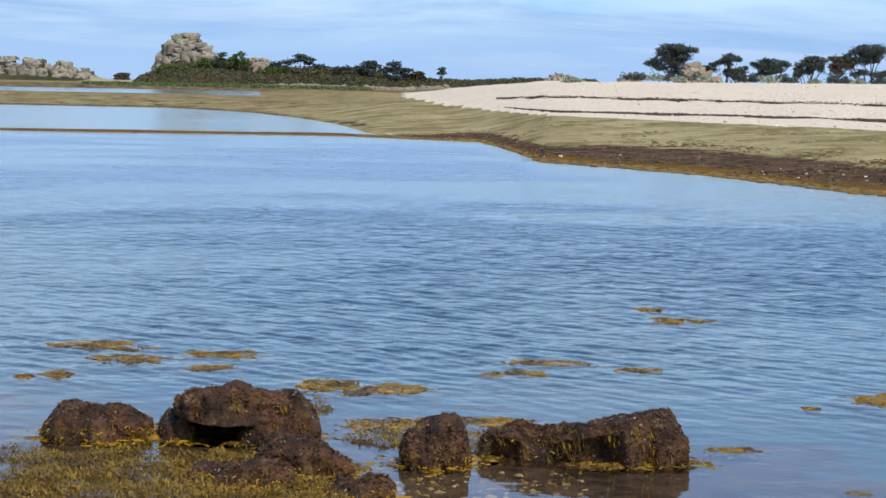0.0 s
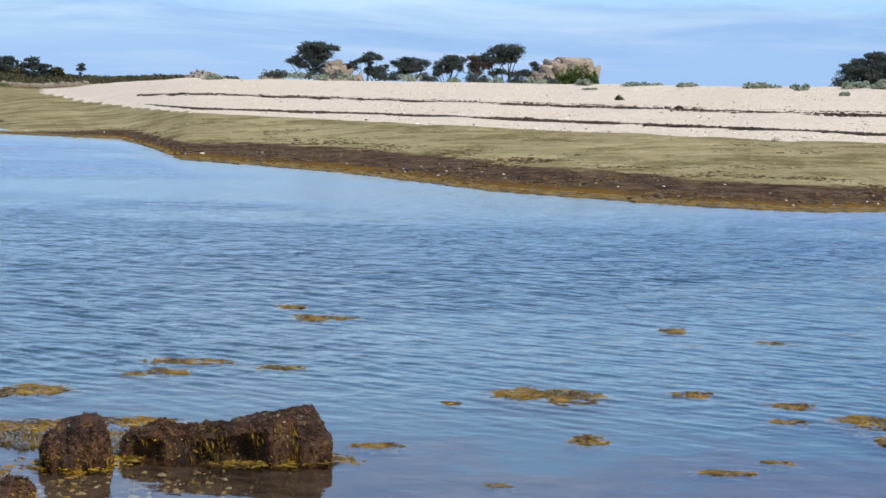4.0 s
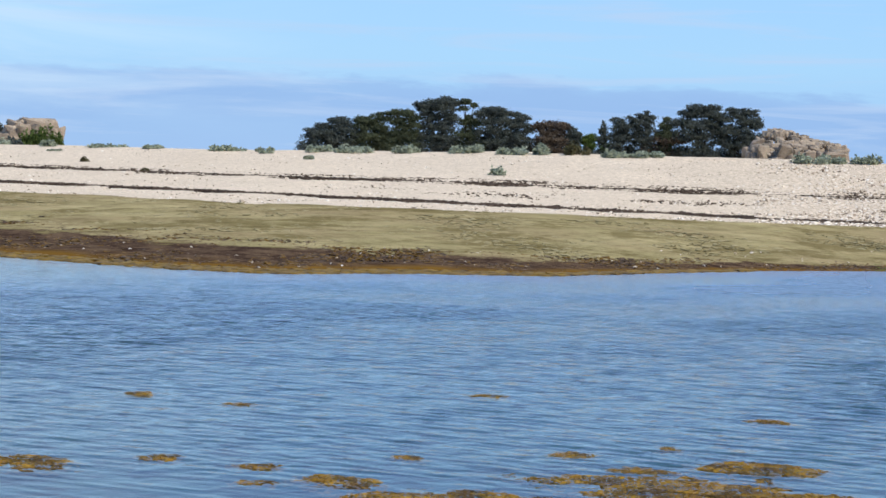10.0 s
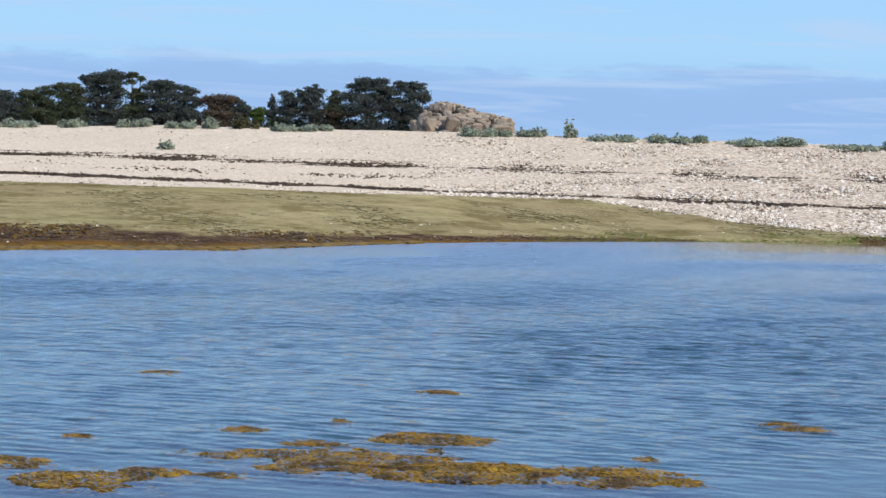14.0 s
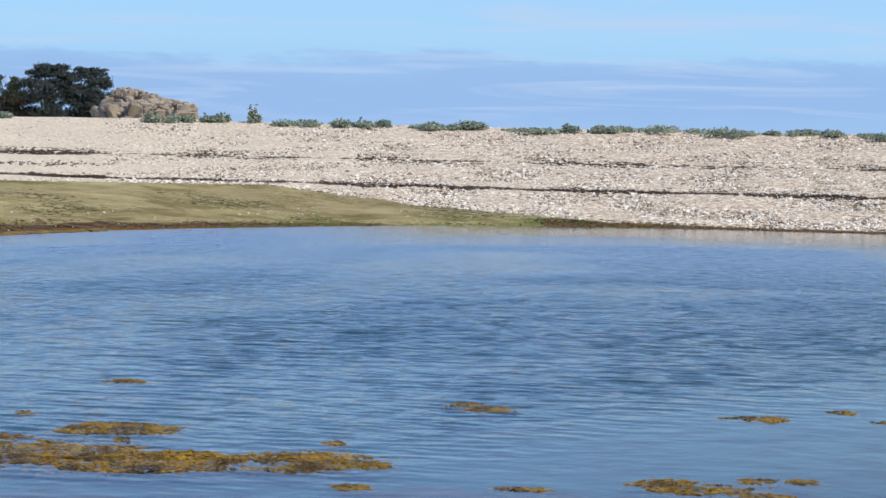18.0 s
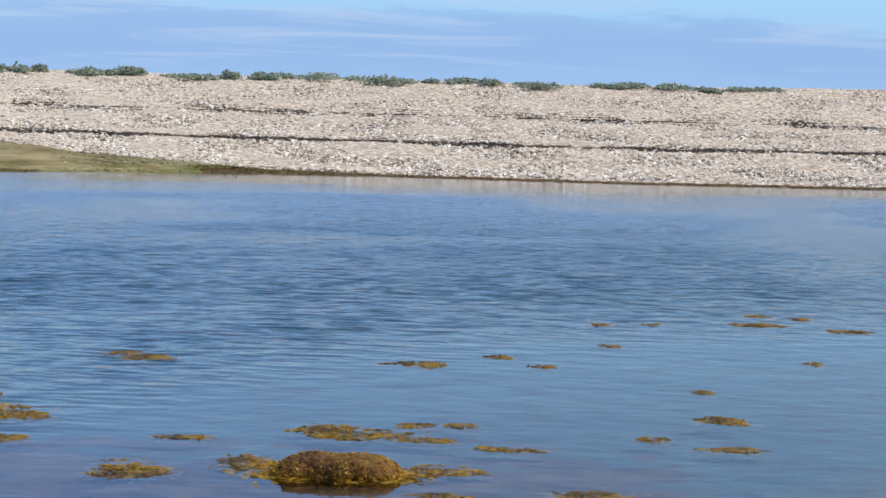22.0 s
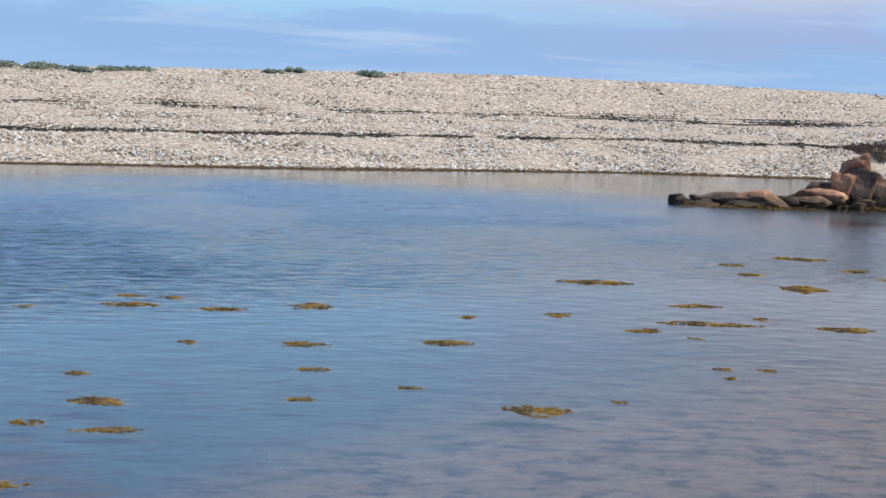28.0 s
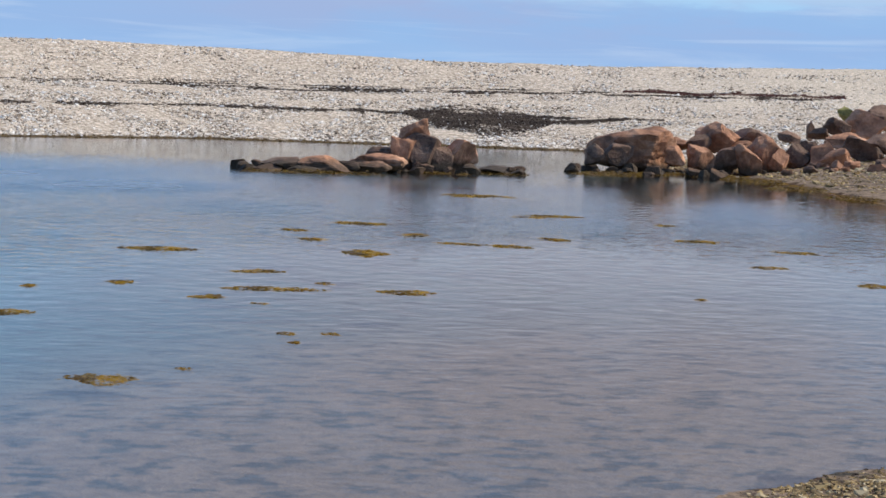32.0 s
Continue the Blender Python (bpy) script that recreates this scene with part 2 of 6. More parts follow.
def pebble_material():
    n = Nodes("shingle_stones")
    geo = n.tree.nodes.new("ShaderNodeNewGeometry").outputs["Random Per Island"]
    col = n.ramp(geo, [(0.0, (0.16, 0.12, 0.09)), (0.25, (0.40, 0.325, 0.24)), (0.5, (0.64, 0.54, 0.42)), (0.72, (0.88, 0.79, 0.66)), (1.0, (0.96, 0.93, 0.87))])
    return n.finish(n.mix(0.35, col, n.ramp(n.noise(30, 3), [(0.3, (0.55, 0.5, 0.45)), (0.7, (1.0, 0.97, 0.92))]), "MULTIPLY"), 0.9, None, 0.05)


M_PEBBLE = pebble_material()


def ground_material():
    """Bed, weed belt, turf and shingle, mixed by the zone attributes of the ground sheet."""
    n = Nodes("shore_ground")
    sand = n.mix(n.noise(0.35, 6), (0.225, 0.162, 0.113), (0.350, 0.252, 0.176))
    sand = n.mix(0.5, sand, n.ramp(n.noise(6, 6, 0.7), [(0.35, (0.42, 0.38, 0.34)), (0.6, (1, 1, 1))]), "MULTIPLY")
    mud = n.mix(n.ramp(n.noise(0.5, 6), [(0.4, (0, 0, 0)), (0.62, (1, 1, 1))]), (0.042, 0.105, 0.125), (0.072, 0.138, 0.142))
    shingle = n.mix(n.noise(0.22, 5), (0.60, 0.505, 0.385), (0.72, 0.615, 0.48))
    cobble = n.mix(n.noise(0.3, 5), (0.565, 0.476, 0.378), (0.695, 0.600, 0.488))
    shingle = n.mix(n.ramp(n.attr("cobble"), [(0.2, (0, 0, 0)), (0.8, (1, 1, 1))]), shingle, cobble)
    shingle = n.mix(n.math("ADD", n.math("MULTIPLY", n.attr("cobble"), 0.5), 0.38), shingle, n.ramp(n.noise(6.5, 5, 0.8), [(0.36, (0.42, 0.37, 0.33)), (0.5, (0.95, 0.92, 0.88)), (0.64, (1.32, 1.30, 1.26))]), "MULTIPLY")
    turf = n.mix(n.ramp(n.noise(0.45, 6, 0.65), [(0.32, (0, 0, 0)), (0.68, (1, 1, 1))]), (0.255, 0.220, 0.106), (0.415, 0.352, 0.190))
    # single stones of the bank, pale to dark
    cell = n.add("ShaderNodeTexVoronoi", Scale=6.0, Randomness=1.0)
    where = n.tree.nodes.new("ShaderNodeTexCoord")
    n.link(where.outputs["Object"], cell.inputs["Vector"])
    tone = n.tree.nodes.new("ShaderNodeSeparateColor")
    n.link(cell.outputs["Color"], tone.inputs[0])
    stones = n.ramp(tone.outputs[0], [(0.0, (0.34, 0.30, 0.27)), (0.16, (0.62, 0.57, 0.52)), (0.4, (0.98, 0.96, 0.92)), (0.7, (1.20, 1.18, 1.15)), (1.0, (1.50, 1.48, 1.44))])
    # gaps between the stones darkened: their shade is put into the colour
    stones = n.mix(n.ramp(cell.outputs["Distance"], [(0.45, (0, 0, 0)), (0.8, (1, 1, 1))]), stones, (0.50, 0.46, 0.42))
    shingle = n.mix(n.math("ADD", n.math("MULTIPLY", n.attr("cobble"), 0.52), 0.16), shingle, stones, "MULTIPLY")
    turf = n.mix(n.ramp(n.noise(0.16, 7, 0.7), [(0.44, (0, 0, 0)), (0.62, (0.8, 0.8, 0.8))]), turf, (0.290, 0.225, 0.125))
    turf = n.mix(n.ramp(n.noise(0.30, 8, 0.75), [(0.49, (0, 0, 0)), (0.57, (0.8, 0.8, 0.8))]), turf, (0.160, 0.128, 0.056))
    turf = n.mix(0.8, turf, n.ramp(n.noise(1.1, 8, 0.78), [(0.34, (0.52, 0.49, 0.42)), (0.5, (0.95, 0.93, 0.89)), (0.66, (1.15, 1.12, 1.05))]), "MULTIPLY")
    belt = n.mix(n.ramp(n.noise(1.6, 8, 0.78), [(0.40, (0, 0, 0)), (0.66, (1, 1, 1))]), (0.040, 0.024, 0.018), (0.155, 0.104, 0.064))
    belt = n.mix(n.ramp(n.math("ADD", n.attr("awash"), n.math("MULTIPLY", n.math("SUBTRACT", n.noise(0.7, 5), 0.5), 0.6)), [(0.3, (0, 0, 0)), (0.6, (1, 1, 1))]), belt, n.mix(n.noise(1.5, 5), (0.110, 0.058, 0.012), (0.215, 0.115, 0.024)))
    edge = n.math("MULTIPLY", n.math("SUBTRACT", n.noise(0.45, 8, 0.75), 0.5), 1.3)

    def zone(name, ragged=1.0):
        v = n.math("ADD", n.attr(name), n.math("MULTIPLY", edge, ragged))
        return n.ramp(v, [(0.42, (0, 0, 0)), (0.58, (1, 1, 1))])

    col = n.mix(n.ramp(n.math("ADD", n.attr("deep"), n.math("MULTIPLY", edge, 0.5)), [(0.1, (0, 0, 0)), (0.9, (1, 1, 1))]), sand, mud)
    clumps = n.ramp(n.noise(2.6, 7, 0.75), [(0.50, (0, 0, 0)), (0.60, (0.9, 0.9, 0.9))])
    col = n.mix(clumps, col, (0.045, 0.044, 0.038))
    col = n.mix(zone("turf"), col, turf)
    col = n.mix(zone("shingle"), col, shingle)
    col = n.mix(zone("belt", 1.9), col, belt)
    h = n.math("ADD", n.noise(3.0, 8, 0.7), n.noise(9.0, 3, 0.7))
    return n.finish(col, 0.95, n.bump(h, 0.04), 0.0)


def water_material():
    """Clear shallow water: mirror by Fresnel over a see-through body; ruffle is the share of ripples too fine for the mesh."""
    n = Nodes("rippled_water")
    ruffle = n.attr("ruffle")
    fine = n.noise(9.0, 2, 0.5, (0.8, 1.1, 1), 25)
    # short-crested wavelets, longer along the crest than across it
    pos, along, squeeze = (n.tree.nodes.new(k) for k in ("ShaderNodeTexCoord", "ShaderNodeMapping", "ShaderNodeMapping"))
    along.inputs["Rotation"].default_value = (0, 0, radians(48))
    squeeze.inputs["Scale"].default_value = (1.5, 3.6, 1.0)
    n.link(pos.outputs["Object"], along.inputs["Vector"])
    n.link(along.outputs["Vector"], squeeze.inputs["Vector"])
    wavelet = n.add("ShaderNodeTexNoise", Scale=1.0, Detail=3.0, Roughness=0.6)
    n.link(squeeze.outputs["Vector"], wavelet.inputs["Vector"])
    chop = n.noise(2.3, 2, 0.5)
    height = n.math("ADD", n.math("MULTIPLY", fine, 0.2), n.math("ADD", n.math("MULTIPLY", wavelet.outputs["Fac"], 0.9), n.math("MULTIPLY", chop, 2.0)))
    normal = n.bump(n.math("MULTIPLY", height, n.math("ADD", n.math("MULTIPLY", n.attr("chop"), 0.95), 0.03)), 0.09)
    fres = n.add("ShaderNodeFresnel", IOR=1.333)
    n.link(normal, fres.inputs["Normal"])
    clear = n.add("ShaderNodeBsdfTransparent", Color=(0.90, 0.93, 0.93, 1))
    gloss = n.add("ShaderNodeBsdfGlossy", Color=(0.97, 0.98, 1, 1))
    n.link(n.math("ADD", n.math("MULTIPLY", ruffle, 0.24), 0.04), gloss.inputs["Roughness"])
    n.link(normal, gloss.inputs["Normal"])
    m = n.tree.nodes.new("ShaderNodeMixShader")
    # mirror dimmed by a set mask, standing in for tilted ripple faces
    n.link(n.math("MULTIPLY", fres.outputs[0], n.math("SUBTRACT", 1.0, n.attr("tilt"))), m.inputs[0])
    n.link(clear.outputs[0], m.inputs[1])
    n.link(gloss.outputs[0], m.inputs[2])
    n.link(m.outputs[0], n.out.inputs["Surface"])
    return n.mat


M_GROUND, M_WATER = ground_material(), water_material()


# ---- building helpers ----
def mesh_object(name, verts, faces, material, parent=None, smooth=False):
    me = bpy.data.meshes.new(name)
    me.from_pydata([tuple(v) for v in verts], [], [tuple(f) for f in faces])
    me.materials.append(material)
    if smooth:
        me.polygons.foreach_set("use_smooth", [True] * len(me.polygons))
    ob = new(name, me)
    ob.parent = parent
    return ob


def part(name, bm, material, parent, label=""):
    me = bpy.data.meshes.new(name)
    bm.to_mesh(me)
    bm.free()
    me.materials.append(material)
    ob = new(name, me)
    ob.parent = parent
    return tagged(ob, label)


def spot(az, r, z=0.0):
    a = radians(az)
    return Vector((-math.sin(a) * r, math.cos(a) * r, z))


def smooth01(v, a, b):
    t = np.clip((np.asarray(v, float) - a) / (b - a), 0, 1)
    return t * t * (3 - 2 * t)


# ---- the lie of the land: distances from the viewpoint by heading ----
H_AZ = np.array([14, 3, -0.6, -2.2, -5.6, -10, -15, -18, -21, -25, -30, -36.5, -42, -52, -60, -68, -77, -78.4, -79.0, -80, -81.5, -83, -84.2, -86, -96], float)
R_WATER = np.array([96, 97, 92, 70, 64, 54, 49.5, 48.7, 50.5, 52, 59, 66, 71, 71, 75, 84, 87, 87, 68.5, 69, 67.5, 61, 56, 50, 44], float)
G_AZ = np.array([3, 1.4, 0.3, -1.0, -2.4, -9, -16, -24, -30, -34, -36, -38, -39.6, -42.7, -46, -60, -68, -77, -78.4, -79.1, -80, -81.5, -83, -85, -96], float)
G_EL = np.array([-0.40, -0.41, -0.60, -0.72, -0.81, -0.97, -1.09, -1.10, -1.12, -1.10, -1.34, -1.56, -1.65, -1.87, -1.92, -1.80, -1.61, -1.55, -1.55, -1.81, -1.81, -1.82, -1.95, -2.12, -2.5])
G_R = np.array([168, 162, 140, 118, 100, 84, 75, 72, 74, 78, 77, 74, 72.5, 71.4, 71.4, 75.6, 84.6, 87.6, 87.8, 72, 72, 71.5, 66, 60, 50])
B_AZ = np.array([3, 1.4, 0.3, -2.4, -9, -17, -24, -30, -36, -43, -52, -60, -68, -76, -86, -96], float)
W1_EL = np.array([-0.40, -0.405, -0.57, -0.70, -0.74, -0.85, -0.94, -1.02, -1.05, -1.08, -1.06, -0.95, -0.80, -0.78, -0.62, -0.6])
W1_R = np.array([169, 163, 142, 108, 95, 85, 82, 80, 80.5, 81, 81.5, 87, 96, 100, 98, 98])
W2_EL = np.array([-0.40, -0.40, -0.45, -0.33, -0.36, -0.40, -0.39, -0.41, -0.40, -0.39, -0.36, -0.33, -0.25, -0.10, 0.02, 0.05])
W2_R = np.array([170, 164, 148, 126, 110, 99, 95, 92.5, 92, 93, 94, 100, 109, 114, 115, 115])
C_AZ = np.array([3, 1.3, 0.2, -2, -9, -17, -24, -31, -36, -43, -52, -60, -64, -69, -74, -78, -86, -96], float)
C_EL = np.array([-0.40, -0.39, -0.16, 0.06, 0.14, 0.24, 0.44, 0.50, 0.47, 0.48, 0.52, 0.66, 0.72, 0.66, 0.55, 0.58, 0.80, 0.9])
C_R = np.array([172, 166, 160, 150, 132, 120, 112, 108, 106, 106, 107, 113, 117, 121, 125, 128, 130, 130])
N_AZ = np.array([14, 8, 4, -2, -10, -40, -70, -78, -81, -86, -96], float)
N_R = np.array([13.4, 12.6, 12.0, 11.6, 11.0, 11.0, 11.5, 12.1, 13.1, 15.0, 19.5])


def by(az, keys, values):
    return np.interp(-np.asarray(az, float), -keys, values)


def lift(r, el):
    return EYE.z + r * np.tan(np.radians(el))


def land(az, r):
    """Height of the ground at heading az and distance r, and its zones."""
    az, r = np.broadcast_arrays(np.asarray(az, float), np.asarray(r, float))
    rn, rw = by(az, N_AZ, N_R), by(az, H_AZ, R_WATER)
    rg, r1, r2, rc = by(az, G_AZ, G_R), by(az, B_AZ, W1_R), by(az, B_AZ, W2_R), by(az, C_AZ, C_R)
    zg, z1, z2, zc = lift(rg, by(az, G_AZ, G_EL)), lift(r1, by(az, B_AZ, W1_EL)), lift(r2, by(az, B_AZ, W2_EL)), lift(rc, by(az, C_AZ, C_EL))
    grassy = smooth01(az, -45, -42)
    mid = 0.5 * (rn + rw)
    shelf = 0.012 * np.clip(r - rn, 0, None) + 0.0011 * np.clip(r - rn, 0, None) ** 2
    near = np.where(r < rn, 0.45 + ((rn - r) * 0.05 - 0.45) * smooth01(r, 1.0, 8.0), -np.minimum(shelf, 0.45))
    out = np.where(r > rw - 4, -0.12 * np.clip((rw - r) / 4, 0, 1), near)
    out = np.where((r <= rw) & (r > rw - 12), np.maximum(near, -0.03 * (rw - r)), np.where(r <= rw, near, out))

    def seg(ra, za, rb, zb):
        t = np.clip((r - ra) / np.maximum(rb - ra, 0.1), 0, 1)
        return za + (zb - za) * t

    prof = np.where(r < rg, seg(rw, 0.0, rg, zg), np.where(r < r1, seg(rg, zg, r1, z1), np.where(r < r2, seg(r1, z1, r2, z2), np.where(r < rc, seg(r2, z2, rc, zc), zc - 0.9 * smooth01(r, rc, rc + 30)))))
    out = np.where(r > rw, prof, out)
    # the low flats, pool and far bay towards the island
    rb = np.interp(az, [2.0, 3.4, 5.2, 7.3, 14], [104, 128, 156, 172, 174])
    flat = np.where(r < rw, out, 0.05 * np.exp(-((r - rw - 1.2) / 0.9) ** 2) * 1.6 - 0.12 * smooth01(r, rw + 1.5, rw + 5))
    flat = np.where(r > rb - 4, -0.12 + 0.12 * np.clip((r - rb + 4) / 4, 0, 1), flat)
    flat = np.where(r > rb, 0.50 * smooth01(r, rb - 6, rb + 45), flat)
    bay = smooth01(r, 250, 262) * (1 - smooth01(r, 395, 420)) * smooth01(az, 4.0, 5.6)
    flat = flat - 0.75 * bay
    out = out * (1 - smooth01(az, 1.0, 3.4)) + flat * smooth01(az, 1.0, 3.4)
    out = np.where(r > 420, out * (1 - smooth01(r, 650, 900)) - 1.2 * smooth01(r, 650, 900), out)
    shingle = smooth01(r, rg + 0.3 - 0.6, rg + 1.5) * (1 - smooth01(az, 0.9, 1.9)) * np.where(r > 400, 0, 1)
    shingle = np.where((grassy <= 0) & (r > rw + 0.2), 1.0, shingle)
    shingle = np.where((az < -78) & (r < 88) & (r > rw), smooth01(r, 66, 84), shingle)
    turf = np.where((r > rw - 1) & (r < 700), 1.0, 0.0) * (1 - shingle) * smooth01(az, -45, -43)
    far = smooth01(-az, 50, 80)
    deep = smooth01(r, rn - 1 + 6 * far, rn + 2 + 20 * far) * (1 - 0.30 * far) * (1 - smooth01(r, rw - 3.5, rw - 0.5))
    bw = np.interp(-az, [-6, -2, 0, 5, 10, 15, 18, 25, 30, 36], [1.0, 1.6, 8.0, 12.5, 11.0, 9.2, 7.8, 4.2, 2.4, 0.8])
    belt = (1 - smooth01(r - rw, 0.55 * bw, 1.2 * bw)) * (r > rw - 1.5) * (1 - smooth01(-az, 34, 40)) * (r < 200)
    belt = np.maximum(belt, 0.85 * (1 - smooth01(r, rn + 2.5, rn + 7)) * smooth01(az, -62, -50))
    belt = np.where((az < -78) & (r > rw - 2) & (r < rw + 1.5), 0.6, belt)
    belt = np.where((az < -74) & (r < rn + 0.4), 0.52, belt)
    belt = np.where(r < rn - 0.6, 0.52, belt)
    belt = np.maximum(belt, 0.62 * np.exp(-((r - rb - 3) / 5.0) ** 2) * smooth01(az, 1.5, 2.5))
    belt = np.maximum(belt, 0.40 * smooth01(az, 1.0, 3.0) * smooth01(r, 110, 180))
    belt = np.maximum(belt, 0.55 * smooth01(r, 330, 400) * (r < 520) * smooth01(az, -1, 1))
    awash = np.clip(np.exp(-np.clip(r - rw, 0, None) / (0.27 * bw + 0.1)) * (r > rw - 2), 0, 1)
    return out, deep, turf, shingle, belt, awash


def ground_z(az, r):
    return float(land(az, r)[0])


def make_ground():
    azs = np.concatenate([np.arange(-178, -97, 6.0), np.arange(-96, 14.01, 0.24), np.arange(20, 182, 6.0)])
    rs = np.concatenate([[-0.05], np.arange(0.8, 10, 1.2), np.arange(10, 48, 1.0), np.arange(48, 135, 0.5), np.arange(135, 200, 2.5), np.arange(200, 460, 6.0), np.geomspace(460, 4600, 18)])
    aa, rr = np.meshgrid(azs, rs, indexing="ij")
    z, deep, turf, shingle, belt, awash = land(np.clip(aa, -96, 14), rr)
    # behind the viewpoint the beach simply goes on
    back = smooth01(np.maximum(-97 - aa, aa - 15), 0, 22) * smooth01(rr, 4, 12)
    z, shingle = z * (1 - back) + 0.5 * back, np.maximum(shingle * (1 - back), back)
    belt, deep = belt * (1 - back), deep * (1 - back)
    x, y = -np.sin(np.radians(aa)) * rr, np.cos(np.radians(aa)) * rr
    rough = np.zeros_like(x)
    rng = np.random.default_rng(15)
    for k in range(26):
        a, lam = rng.uniform(0, 2 * math.pi), rng.uniform(1.1, 7.0)
        rough += 0.09 * lam ** 0.6 * np.sin((x * math.cos(a) + y * math.sin(a)) * 2 * math.pi / lam + rng.uniform(0, 6.28))
    z = z + rough * (0.020 * turf * (1 - 0.95 * smooth01(rr, 80, 110)) + 0.024 * shingle + 0.012 * deep) * smooth01(rr, 12, 20) * (z > 0.04)
    na, nr = aa.shape
    verts = np.stack([x, y, z], -1).reshape(-1, 3)
    i = np.arange(na * nr).reshape(na, nr)
    nxt = np.roll(i, -1, 0)
    faces = np.stack([i[:, :-1], i[:, 1:], nxt[:, 1:], nxt[:, :-1]], -1).reshape(-1, 4)[:, ::-1]
    me = bpy.data.meshes.new("ground")
    me.from_pydata(verts.tolist(), [], faces.tolist())
    me.polygons.foreach_set("use_smooth", [True] * len(me.polygons))
    for name, values in (("deep", deep), ("turf", turf), ("shingle", shingle), ("belt", belt), ("awash", awash), ("cobble", smooth01(-aa, 22, 48) * (1 - 0.6 * smooth01(-aa, 74, 84) * smooth01(rr, 100, 112)))):
        me.attributes.new(name, "FLOAT", "POINT").data.foreach_set("value", values.reshape(-1).astype(np.float32))
    me.materials.append(M_GROUND)
    me.flip_normals()
    me.update()
    return tagged(new("ground", me), "sandy lagoon bed rising to saltmarsh turf and a pale shingle bank", "ground", kind="structure")


ground = make_ground()


def quick_mesh(name, verts, quads):
    me = bpy.data.meshes.new(name)
    me.vertices.add(len(verts))
    me.vertices.foreach_set("co", verts.astype(np.float32).ravel())
    me.loops.add(quads.size)
    me.loops.foreach_set("vertex_index", quads.astype(np.int32).ravel())
    me.polygons.add(len(quads))
    me.polygons.foreach_set("loop_start", np.arange(0, quads.size, 4, dtype=np.int32))
    me.polygons.foreach_set("loop_total", np.full(len(quads), 4, dtype=np.int32))
    me.polygons.foreach_set("use_smooth", np.ones(len(quads), dtype=bool))
    me.update(calc_edges=True)
    return me


def gusts(x, y):
    """Where the breeze ruffles the surface, from 0 to 1: long soft patches."""
    rng = np.random.default_rng(5)
    out = np.zeros_like(x)
    for k in range(14):
        a, lam = rng.uniform(0, math.pi), rng.uniform(5, 26)
        out += np.sin((x * math.cos(a) + y * math.sin(a)) * 2 * math.pi / lam + rng.uniform(0, 6.28)) * lam ** 0.3
    return smooth01(out / 7.0, -0.9, 0.7)


